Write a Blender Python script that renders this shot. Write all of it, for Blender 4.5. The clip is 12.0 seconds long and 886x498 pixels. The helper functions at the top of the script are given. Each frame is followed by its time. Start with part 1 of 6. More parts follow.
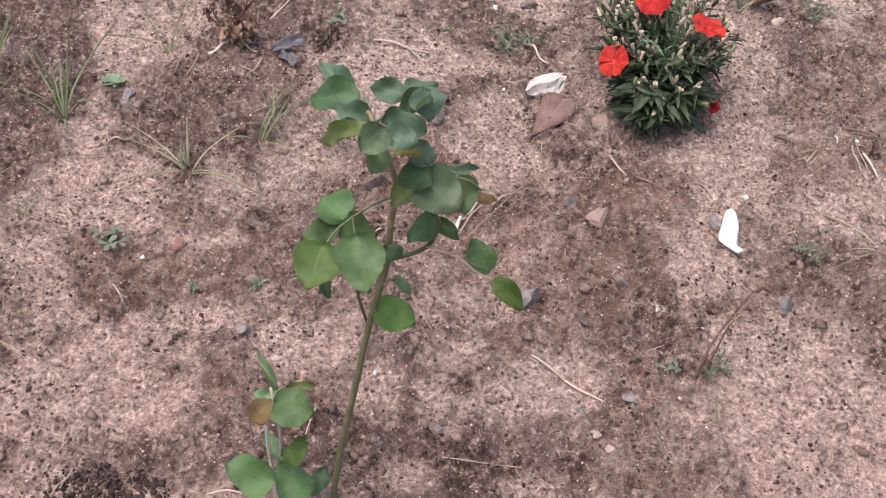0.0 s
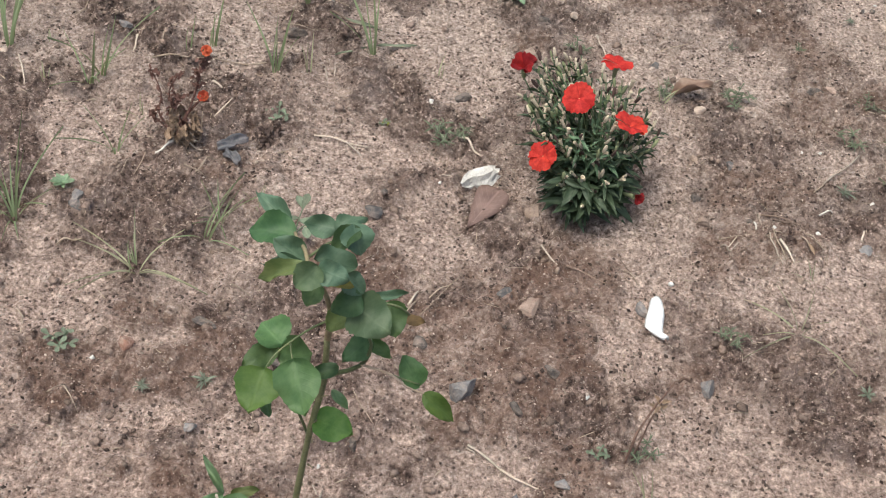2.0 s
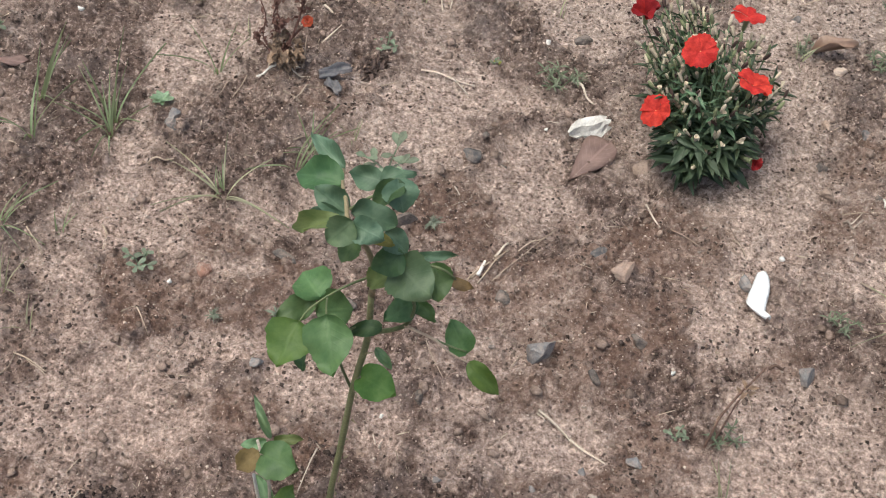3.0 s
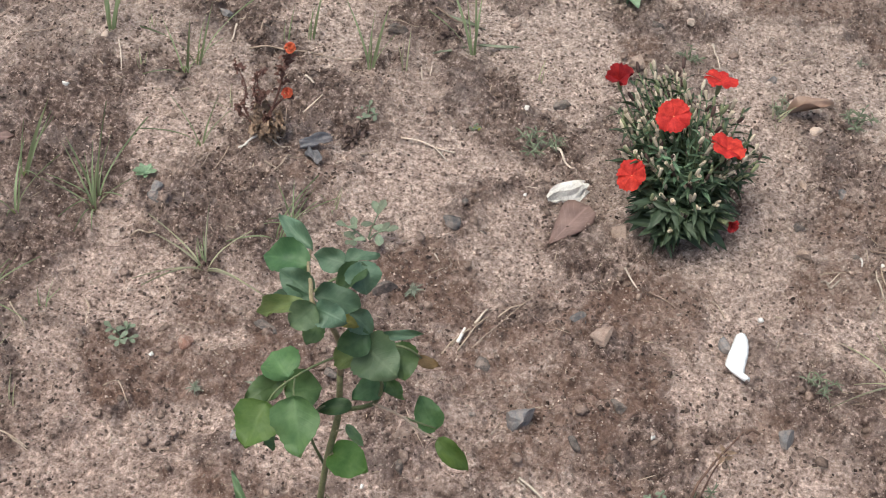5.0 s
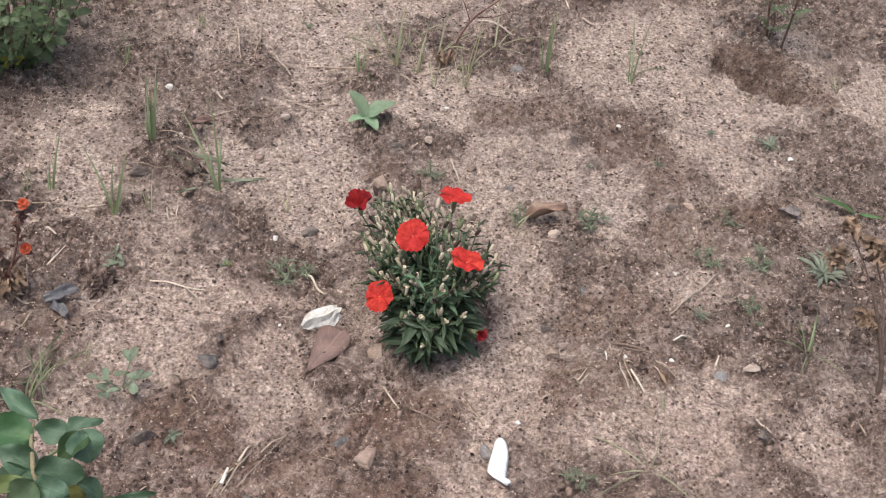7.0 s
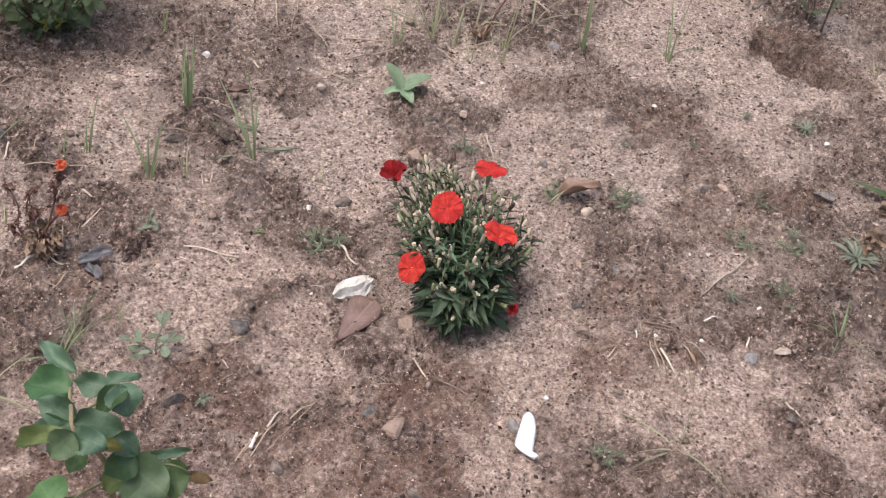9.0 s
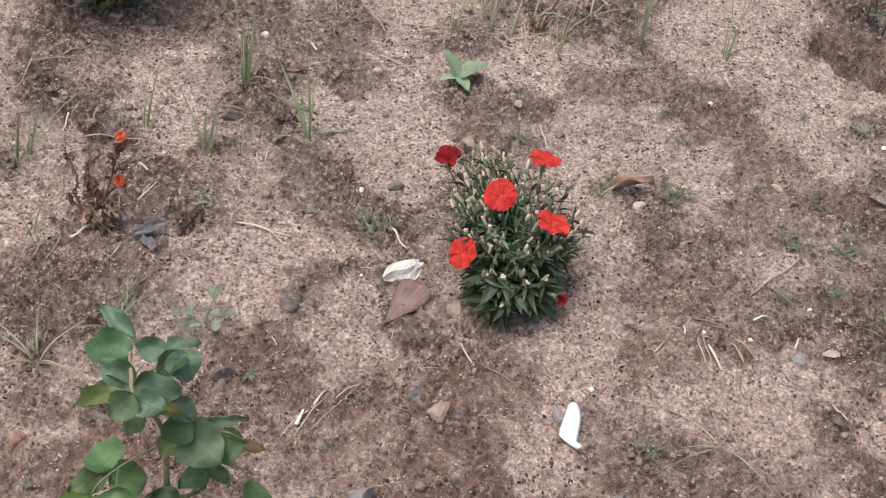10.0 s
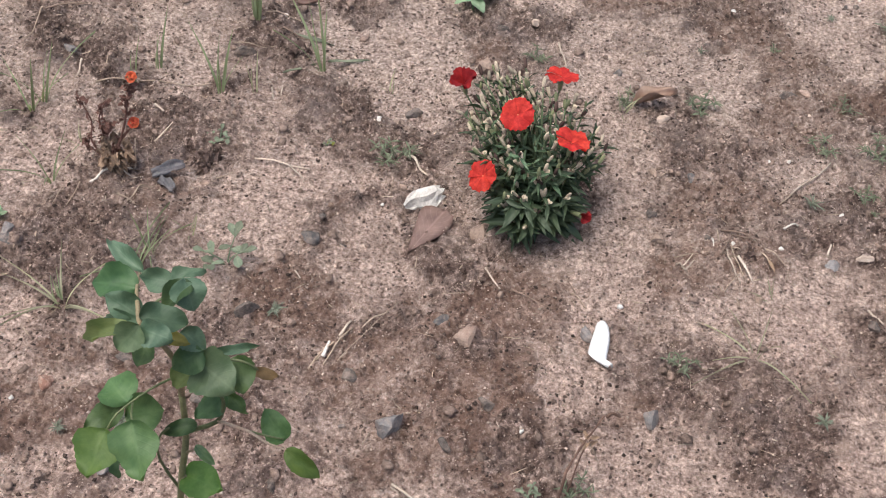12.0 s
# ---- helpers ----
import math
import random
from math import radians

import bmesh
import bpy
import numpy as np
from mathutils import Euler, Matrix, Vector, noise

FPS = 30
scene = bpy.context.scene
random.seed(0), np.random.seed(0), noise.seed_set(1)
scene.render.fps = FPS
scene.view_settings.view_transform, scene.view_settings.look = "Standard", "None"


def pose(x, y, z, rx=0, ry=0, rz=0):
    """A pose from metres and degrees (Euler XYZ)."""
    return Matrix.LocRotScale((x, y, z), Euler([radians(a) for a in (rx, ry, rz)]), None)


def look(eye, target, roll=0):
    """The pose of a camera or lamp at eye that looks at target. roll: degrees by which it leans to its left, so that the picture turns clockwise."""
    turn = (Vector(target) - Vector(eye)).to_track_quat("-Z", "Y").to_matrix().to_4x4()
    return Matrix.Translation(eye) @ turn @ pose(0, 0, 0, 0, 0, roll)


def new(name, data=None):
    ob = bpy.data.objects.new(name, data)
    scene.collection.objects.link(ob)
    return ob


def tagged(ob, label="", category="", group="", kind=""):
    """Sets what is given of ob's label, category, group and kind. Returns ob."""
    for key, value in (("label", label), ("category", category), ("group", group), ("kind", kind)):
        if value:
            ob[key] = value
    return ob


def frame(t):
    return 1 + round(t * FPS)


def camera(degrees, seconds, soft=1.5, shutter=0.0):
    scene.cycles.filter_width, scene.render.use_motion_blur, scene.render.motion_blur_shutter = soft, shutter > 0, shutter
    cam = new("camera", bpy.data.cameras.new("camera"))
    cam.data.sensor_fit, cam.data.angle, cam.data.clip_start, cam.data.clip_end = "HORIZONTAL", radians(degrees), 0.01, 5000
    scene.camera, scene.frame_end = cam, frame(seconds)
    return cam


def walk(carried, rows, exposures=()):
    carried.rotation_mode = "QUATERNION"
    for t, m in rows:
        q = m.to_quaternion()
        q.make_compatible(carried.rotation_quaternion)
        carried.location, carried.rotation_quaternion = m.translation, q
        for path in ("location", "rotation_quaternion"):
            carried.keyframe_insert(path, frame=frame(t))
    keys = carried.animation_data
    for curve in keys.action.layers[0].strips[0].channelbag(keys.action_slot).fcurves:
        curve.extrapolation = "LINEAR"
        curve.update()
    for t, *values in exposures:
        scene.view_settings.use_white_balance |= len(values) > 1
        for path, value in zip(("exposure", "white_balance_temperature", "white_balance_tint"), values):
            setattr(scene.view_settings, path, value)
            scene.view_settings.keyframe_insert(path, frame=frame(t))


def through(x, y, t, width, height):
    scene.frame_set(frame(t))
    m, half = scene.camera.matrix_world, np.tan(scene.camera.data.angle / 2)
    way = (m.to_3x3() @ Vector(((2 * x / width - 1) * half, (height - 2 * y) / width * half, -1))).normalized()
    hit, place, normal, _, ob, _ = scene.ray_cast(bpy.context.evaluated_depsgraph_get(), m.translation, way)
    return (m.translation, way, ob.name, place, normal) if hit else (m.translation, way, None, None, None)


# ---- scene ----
cam = camera(40.2, 12.0, soft=1.05)
PATH = [
    (0, (-0.081, -0.99, 0.96), (-0.206, 0.285, -0.576), 7.3),
    (0.5, (-0.079, -0.993, 0.986), (-0.139, 0.277, -0.557), 8.3),
    (1, (-0.052, -1.007, 1.018), (-0.087, 0.304, -0.491), 7.8),
    (1.5, (-0.051, -1.005, 1.045), (-0.017, 0.255, -0.509), 9.9),
    (2, (-0.073, -0.983, 1.043), (-0.135, 0.354, -0.443), 8.5),
    (2.5, (-0.027, -0.946, 1.015), (-0.301, 0.273, -0.547), 6.2),
    (3, (-0.014, -0.911, 1.017), (-0.299, 0.279, -0.565), 5.2),
    (3.5, (-0.001, -0.899, 1.023), (-0.301, 0.291, -0.556), 4.3),
    (3.7, (0.001, -0.89, 1.03), (-0.277, 0.186, -0.385), 3.6),
    (5.3, (0.008, -0.895, 1.045), (-0.276, 0.262, -0.304), 3.8),
    (5.5, (0.01, -0.889, 1.054), (-0.293, 0.431, -0.417), 4.1),
    (6, (0.042, -0.881, 1.058), (-0.166, 0.461, -0.409), 4.4),
    (6.5, (0.058, -0.862, 1.087), (-0.019, 0.564, -0.313), 5.8),
    (7, (0.058, -0.88, 1.074), (0.033, 0.555, -0.319), 7.2),
    (7.2, (0.057, -0.885, 1.069), (0.031, 0.412, -0.178), 7.3),
    (8.8, (0.052, -0.887, 1.063), (0.012, 0.376, -0.218), 7.7),
    (9, (0.049, -0.889, 1.066), (-0.01, 0.52, -0.351), 7.9),
    (9.5, (0.047, -0.897, 1.065), (-0.046, 0.512, -0.351), 7.9),
    (10, (0.036, -0.9, 1.06), (-0.083, 0.493, -0.371), 8.6),
    (10.5, (0.039, -0.9, 1.065), (-0.059, 0.498, -0.362), 8.7),
    (11, (0.038, -0.895, 1.061), (-0.031, 0.506, -0.365), 8.6),
    (11.5, (0.045, -0.891, 1.056), (-0.032, 0.484, -0.395), 7.6),
    (12, (0.063, -0.895, 1.039), (-0.109, 0.412, -0.465), 3.6),
]
walk(cam, [(t, look(eye, target, roll)) for t, eye, target, roll in PATH], [(0, 0.39, 6430, 17), (1.0, 0.30, 6420, 5), (2.2, 0.28, 6390, 2), (6.5, 0.30, 6320, 5), (9, 0.32, 6370, 10), (12, 0.31, 6370, 8)])

# ---- world, sun, exposure ----
world = bpy.data.worlds.new("sky")
scene.world = world
world.use_nodes = True
wt = world.node_tree
sky = wt.nodes.new("ShaderNodeTexSky")
sky.sky_type, sky.sun_disc = "NISHITA", False
sky.sun_elevation, sky.sun_rotation = radians(74), radians(-112)
sky.air_density, sky.dust_density, sky.ozone_density = 1.0, 6.0, 0.6
wt.nodes["Background"].inputs["Strength"].default_value = 0.145
wt.links.new(sky.outputs["Color"], wt.nodes["Background"].inputs["Color"])
lamp = bpy.data.lights.new("sun", "SUN")
lamp.energy, lamp.angle, lamp.color = 1.75, radians(36), (1.0, 0.95, 0.89)
sun = new("sun", lamp)
sun.matrix_world = look((-0.26, -0.10, 1.0), (0, 0, 0))

# ---- materials ----


class Mat:
    """A node material: a Principled surface and short ways to add noise, ramps and bump."""

    def __init__(self, name, rough=0.8, spec=0.3):
        self.m = bpy.data.materials.new(name)
        self.m.use_nodes = True
        self.t = self.m.node_tree
        self.b = self.t.nodes["Principled BSDF"]
        self.b.inputs["Roughness"].default_value = rough
        self.b.inputs["Specular IOR Level"].default_value = spec
        self.c = self.n("TexCoord").outputs["Object"]

    def n(self, kind):
        return self.t.nodes.new("ShaderNode" + kind)

    def link(self, a, b):
        self.t.links.new(a, b)

    def noise(self, scale, detail=3, rough=0.6, coord=None):
        x = self.n("TexNoise")
        x.inputs["Scale"].default_value, x.inputs["Detail"].default_value, x.inputs["Roughness"].default_value = scale, detail, rough
        self.link(coord or self.c, x.inputs["Vector"])
        return x.outputs["Fac"]

    def ramp(self, fac, *stops):
        x = self.n("ValToRGB")
        while len(x.color_ramp.elements) < len(stops):
            x.color_ramp.elements.new(0.5)
        for e, (at, col) in zip(x.color_ramp.elements, stops):
            e.position, e.color = at, (*(col if isinstance(col, tuple) else (col,) * 3), 1)
        self.link(fac, x.inputs["Fac"])
        return x.outputs["Color"]

    def mix(self, fac, a, b, how="MIX"):
        x = self.n("MixRGB")
        x.blend_type = how
        for s, v in zip(("Fac", "Color1", "Color2"), (fac, a, b)):
            if isinstance(v, (int, float)):
                x.inputs[s].default_value = v if s == "Fac" else (v, v, v, 1)
            elif isinstance(v, tuple):
                x.inputs[s].default_value = (*v, 1)
            else:
                self.link(v, x.inputs[s])
        return x.outputs["Color"]

    def math(self, how, a, b=0.0):
        x = self.n("Math")
        x.operation = how
        for s, v in zip((0, 1), (a, b)):
            if isinstance(v, (int, float)):
                x.inputs[s].default_value = v
            else:
                self.link(v, x.inputs[s])
        return x.outputs[0]

    def bump(self, height, dist, strength=1.0, before=None):
        x = self.n("Bump")
        x.inputs["Distance"].default_value, x.inputs["Strength"].default_value = dist, strength
        self.link(height, x.inputs["Height"])
        if before:
            self.link(before, x.inputs["Normal"])
        return x.outputs["Normal"]

    def done(self, color, normal=None):
        self.link(color, self.b.inputs["Base Color"])
        if normal:
            self.link(normal, self.b.inputs["Normal"])
        return self.m


def soil_material():
    m = Mat("soil", 0.95, 0.12)
    at = m.n("Attribute")
    at.attribute_name = "sand"
    red = m.n("Attribute")
    red.attribute_name = "loam"
    pure = m.math("SUBTRACT", m.math("MULTIPLY", at.outputs["Fac"], 1.35), 0.12)
    edge = m.math("ADD", pure, m.math("MULTIPLY", m.math("SUBTRACT", m.noise(40, 6, 0.75), 0.5), 2.2))
    edge = m.math("ADD", edge, m.math("MULTIPLY", m.math("SUBTRACT", m.noise(130, 4, 0.75), 0.5), 1.1))
    fac = m.ramp(edge, (0.08, 0.0), (0.97, 1.0))
    grains = m.math("ADD", m.math("MULTIPLY", m.noise(230, 3, 0.7), 0.6), m.math("MULTIPLY", m.noise(85, 4, 0.72), 0.4))
    sandy = m.ramp(grains, (0.39, (0.20, 0.136, 0.110)), (0.45, (0.44, 0.325, 0.274)), (0.53, (0.645, 0.490, 0.421)), (0.60, (0.94, 0.775, 0.69)))
    crumbs = m.math("ADD", m.math("MULTIPLY", m.noise(150, 4, 0.72), 0.55), m.math("MULTIPLY", m.noise(60, 5, 0.72), 0.45))
    crust = m.ramp(crumbs, (0.39, (0.060, 0.040, 0.034)), (0.46, (0.165, 0.113, 0.095)), (0.54, (0.285, 0.204, 0.175)), (0.61, (0.72, 0.56, 0.49)))
    # grey-mauve dust on the crust, smooth reddish loam, and pale drifts
    crust = m.mix(m.ramp(m.noise(17, 6, 0.7), (0.5, 0.0), (0.66, 0.5)), crust, (0.30, 0.245, 0.232))
    loamy = m.ramp(m.noise(110, 4, 0.65), (0.36, (0.125, 0.077, 0.060)), (0.5, (0.235, 0.150, 0.118)), (0.66, (0.39, 0.268, 0.218)))
    rough_edge = m.math("ADD", red.outputs["Fac"], m.math("MULTIPLY", m.math("SUBTRACT", m.noise(45, 5, 0.7), 0.5), 1.2))
    smooth = m.ramp(rough_edge, (0.25, 0.0), (0.65, 0.9))
    crust = m.mix(smooth, crust, loamy)
    bare = m.math("SUBTRACT", 1.0, m.math("MULTIPLY", smooth, 0.7))
    col = m.mix(fac, crust, sandy)
    col = m.mix(m.math("MULTIPLY", bare, m.ramp(m.noise(31, 7, 0.78), (0.54, 0.0), (0.64, 0.4))), col, (0.15, 0.104, 0.087))
    col = m.mix(m.math("MULTIPLY", bare, m.ramp(m.noise(22, 7, 0.78), (0.55, 0.0), (0.66, 0.5))), col, (0.54, 0.415, 0.35))
    # dark crumbs and pale grains
    v = m.n("TexVoronoi")
    v.inputs["Scale"].default_value = 170
    m.link(m.c, v.inputs["Vector"])
    spot = m.math("MULTIPLY", m.ramp(v.outputs["Distance"], (0.18, 1.0), (0.42, 0.0)), m.ramp(v.outputs["Color"], (0.6, 0.0), (0.68, 1.0)))
    spot = m.math("MULTIPLY", spot, m.ramp(m.noise(45, 4, 0.7), (0.36, 0.3), (0.56, 1.0)))
    col = m.mix(m.math("MULTIPLY", spot, 0.9), col, (0.085, 0.060, 0.051))
    w = m.n("TexVoronoi")
    w.inputs["Scale"].default_value = 330
    m.link(m.c, w.inputs["Vector"])
    grain = m.math("MULTIPLY", m.ramp(w.outputs["Distance"], (0.15, 1.0), (0.35, 0.0)), m.ramp(w.outputs["Color"], (0.70, 0.0), (0.78, 0.8)))
    col = m.mix(grain, col, (0.60, 0.50, 0.44))
    # multiplies the colour by a slight tint, redder towards -y, broken by noise
    side = m.n("SeparateXYZ")
    m.link(m.c, side.inputs[0])
    drift = m.math("ADD", m.math("MULTIPLY", side.outputs[1], -0.8), m.math("MULTIPLY", m.noise(4, 3), 0.6))
    col = m.mix(1.0, col, m.ramp(drift, (-0.0, (0.965, 0.99, 0.99)), (0.65, (0.995, 0.965, 0.955))), "MULTIPLY")
    tall = m.math("ADD", m.math("MULTIPLY", m.noise(260, 5, 0.75), 0.8), m.math("MULTIPLY", spot, 0.3))
    nrm = m.bump(tall, 0.007, 1.0, m.bump(m.noise(75, 5, 0.7), 0.011, 1.0))
    return m.done(col, nrm)


def plain(name, dark, light, rough=0.8, scale=60, spec=0.3, relief=0.001, island=0.0, per_object=0.25, dust=0.0):
    """Two-tone mottled surface with grain, and its own shade for every thing."""
    m = Mat(name, rough, spec)
    col = m.ramp(m.noise(scale, 5, 0.65), (0.3, dark), (0.7, light))
    col = m.mix(m.ramp(m.noise(scale * 7, 3), (0.35, 0.35), (0.6, 0.0)), col, tuple(0.45 * c for c in dark))
    if dust:
        col = m.mix(m.ramp(m.noise(95, 6, 0.75), (0.45, 0.0), (0.62, dust)), col, (0.42, 0.32, 0.265))
    if island:
        r = m.n("NewGeometry").outputs["Random Per Island"]
    else:
        r = m.n("ObjectInfo").outputs["Random"]
    h = m.n("HueSaturation")
    m.link(m.math("ADD", m.math("MULTIPLY", r, 2 * (island or per_object)), 1 - (island or per_object)), h.inputs["Value"])
    m.link(col, h.inputs["Color"])
    return m.done(h.outputs["Color"], m.bump(m.noise(scale * 4, 4), relief, 0.8))


def leafy(name, low, high, edge=None, rough=0.5, through=0.25, vein=0.08, spec=0.35, vary=0.25, hue=0.03):
    """A leaf's surface: midrib and side veins from its own u and v, mottling, light that comes through."""
    m = Mat(name, rough, spec)
    uv = m.n("UVMap").outputs["UV"]
    s = m.n("SeparateXYZ")
    m.link(uv, s.inputs[0])
    u, v = s.outputs[0], s.outputs[1]
    off = m.math("ABSOLUTE", m.math("SUBTRACT", u, 0.5))
    r = m.n("ObjectInfo").outputs["Random"]
    move = m.n("VectorMath")
    move.operation = "ADD"
    m.link(m.c, move.inputs[0])
    m.link(m.math("MULTIPLY", r, 40), move.inputs[1])
    col = m.ramp(m.noise(3.0, 4, 0.6, move.outputs[0]), (0.3, low), (0.7, high))
    rib = m.ramp(off, (0.015, 1.0), (0.05, 0.0))
    side = m.math("SINE", m.math("MULTIPLY", m.math("SUBTRACT", v, m.math("MULTIPLY", off, 0.6)), 52))
    side = m.ramp(side, (0.75, 0.0), (1.0, 0.45))
    veins = m.mix(1.0, rib, side, "LIGHTEN")
    paler = tuple(min(1, 1.5 * c + 0.03) for c in high)
    col = m.mix(m.math("MULTIPLY", veins, vein), col, paler)
    if edge:
        rim = m.math("ADD", m.math("MULTIPLY", off, 2.0), m.math("MULTIPLY", m.noise(4, 3, 0.6, move.outputs[0]), 0.7))
        col = m.mix(m.ramp(rim, (1.12, 0.0), (1.3, 0.9)), col, edge)
    h = m.n("HueSaturation")
    m.link(m.math("ADD", m.math("MULTIPLY", r, 2 * vary), 1 - vary), h.inputs["Value"])
    m.link(m.math("ADD", m.math("MULTIPLY", r, hue), 0.5 - hue / 2), h.inputs["Hue"])
    m.link(col, h.inputs["Color"])
    col = h.outputs["Color"]
    mat = m.done(col, m.bump(veins, 0.02, 0.15))
    tr, mx = m.n("BsdfTranslucent"), m.n("MixShader")
    m.link(m.mix(1.0, col, (1.0, 1.0, 0.45), "MULTIPLY"), tr.inputs["Color"])
    mx.inputs["Fac"].default_value = through
    m.link(m.b.outputs[0], mx.inputs[1])
    m.link(tr.outputs[0], mx.inputs[2])
    m.link(mx.outputs[0], m.t.nodes["Material Output"].inputs["Surface"])
    return mat


SOIL = soil_material()
CLOD = plain("clod", (0.065, 0.047, 0.040), (0.19, 0.136, 0.115), 0.95, 150, 0.1, 0.001, island=0.6)
LUMP = plain("lump", (0.15, 0.105, 0.085), (0.40, 0.30, 0.25), 0.95, 180, 0.1, 0.002, island=0.3)
GRIT = plain("grit", (0.42, 0.315, 0.258), (0.72, 0.60, 0.515), 0.9, 200, 0.2, 0.0005, island=0.35)
CHAFF = plain("chaff", (0.36, 0.27, 0.19), (0.62, 0.52, 0.42), 0.8, 120, 0.2, 0.0004, island=0.35)
STONE = {
    "grey": plain("grey_stone", (0.15, 0.145, 0.15), (0.32, 0.305, 0.3), 0.75, 130, 0.3, 0.002, dust=0.45),
    "dark": plain("dark_stone", (0.075, 0.065, 0.06), (0.2, 0.17, 0.155), 0.85, 160, 0.2, 0.002, dust=0.45),
    "slate": plain("slate", (0.06, 0.058, 0.06), (0.16, 0.15, 0.15), 0.6, 120, 0.3, 0.001, dust=0.45),
    "tan": plain("tan_stone", (0.24, 0.17, 0.132), (0.43, 0.325, 0.262), 0.85, 130, 0.2, 0.002, dust=0.75),
    "pale": plain("pale_stone", (0.38, 0.305, 0.25), (0.60, 0.50, 0.425), 0.8, 130, 0.2, 0.001, dust=0.75),
    "white": plain("white_pebble", (0.62, 0.58, 0.53), (0.85, 0.82, 0.78), 0.7, 130, 0.3, 0.0005, per_object=0.08),
    "rust": plain("rust_stone", (0.38, 0.26, 0.205), (0.64, 0.48, 0.40), 0.9, 160, 0.15, 0.003, dust=0.85),
    "brick": plain("brick_piece", (0.19, 0.10, 0.075), (0.33, 0.19, 0.145), 0.9, 150, 0.15, 0.001, dust=0.75),
}
STICK = {
    "pale": plain("pale_twig", (0.44, 0.355, 0.285), (0.68, 0.58, 0.49), 0.75, 90, 0.25, 0.0006),
    "straw": plain("straw", (0.33, 0.25, 0.185), (0.56, 0.45, 0.36), 0.75, 90, 0.25, 0.0006),
    "brown": plain("brown_twig", (0.17, 0.12, 0.095), (0.34, 0.25, 0.20), 0.85, 90, 0.2, 0.0008),
    "white": plain("bleached_twig", (0.66, 0.60, 0.53), (0.86, 0.81, 0.75), 0.7, 90, 0.25, 0.0004, per_object=0.1),
    "leaf": plain("dry_blade", (0.34, 0.22, 0.14), (0.52, 0.38, 0.27), 0.75, 70, 0.25, 0.0006),
    "green": plain("trodden_blade", (0.17, 0.195, 0.13), (0.31, 0.33, 0.24), 0.7, 70, 0.25, 0.0004),
}
ROSE = {
    "deep": leafy("rose_leaf_deep", (0.043, 0.092, 0.040), (0.080, 0.145, 0.062), (0.252, 0.125, 0.037), 0.5, 0.2),
    "blue": leafy("rose_leaf_blue", (0.068, 0.125, 0.078), (0.120, 0.190, 0.122), None, 0.5, 0.2, 0.15, 0.4),
    "fresh": leafy("rose_leaf_fresh", (0.072, 0.142, 0.056), (0.128, 0.215, 0.088), None, 0.5, 0.3),
    "bright": leafy("rose_leaf_bright", (0.086, 0.172, 0.044), (0.150, 0.250, 0.073), None, 0.5, 0.4),
    "pale": leafy("rose_leaf_pale", (0.118, 0.200, 0.105), (0.190, 0.280, 0.160), None, 0.45, 0.3),
    "olive": leafy("rose_leaf_olive", (0.100, 0.140, 0.050), (0.175, 0.210, 0.086), (0.269, 0.172, 0.067), 0.55, 0.3),
    "yellow": leafy("rose_leaf_yellow", (0.210, 0.218, 0.044), (0.336, 0.312, 0.096), None, 0.55, 0.35),
    "dead": leafy("rose_leaf_dead", (0.11, 0.075, 0.035), (0.19, 0.13, 0.06), None, 0.7, 0.2),
}
ROSE_STEM = plain("rose_stem", (0.17, 0.18, 0.085), (0.30, 0.30, 0.155), 0.55, 120, 0.35, 0.0006)
ROSE_STALK = plain("rose_stalk", (0.10, 0.13, 0.06), (0.19, 0.22, 0.105), 0.55, 120, 0.35, 0.0005)
ROSE_BARK = plain("rose_bark", (0.22, 0.18, 0.105), (0.36, 0.30, 0.19), 0.7, 120, 0.3, 0.0006)
PINK_LEAF = leafy("pink_leaf", (0.030, 0.062, 0.034), (0.120, 0.180, 0.104), None, 0.5, 0.2, 0.25, 0.35, 0.45)
PINK_STEM = plain("pink_stem", (0.08, 0.12, 0.06), (0.17, 0.22, 0.12), 0.6, 100, 0.3, 0.0004)
BUD_GREEN = plain("green_bud", (0.15, 0.19, 0.09), (0.33, 0.34, 0.20), 0.65, 200, 0.3, 0.0004)
BUD_TAN = plain("tan_bud", (0.42, 0.345, 0.25), (0.76, 0.66, 0.52), 0.75, 200, 0.25, 0.0004)
BUD_DARK = plain("dark_seed", (0.05, 0.03, 0.03), (0.14, 0.09, 0.075), 0.8, 200, 0.2, 0.0004)
PETAL = leafy("red_petal", (0.36, 0.018, 0.018), (0.74, 0.066, 0.050), None, 0.6, 0.3, 0.06, 0.15, 0.06, 0.004)
PETAL_OLD = leafy("faded_petal", (0.16, 0.007, 0.010), (0.31, 0.018, 0.02), None, 0.65, 0.15, 0.12, 0.2, 0.15, 0.004)
PETAL_ORANGE = leafy("orange_petal", (0.46, 0.075, 0.037), (0.62, 0.135, 0.07), None, 0.6, 0.2, 0.1, 0.2, 0.1, 0.01)
POLLEN = plain("pollen", (0.75, 0.45, 0.18), (0.9, 0.62, 0.3), 0.8, 300, 0.2, 0.0003)
GRASS = {
    "fresh": leafy("grass_fresh", (0.19, 0.235, 0.13), (0.32, 0.37, 0.225), None, 0.6, 0.3, 0.15),
    "dull": leafy("grass_dull", (0.28, 0.285, 0.19), (0.45, 0.43, 0.31), None, 0.65, 0.3, 0.15),
}
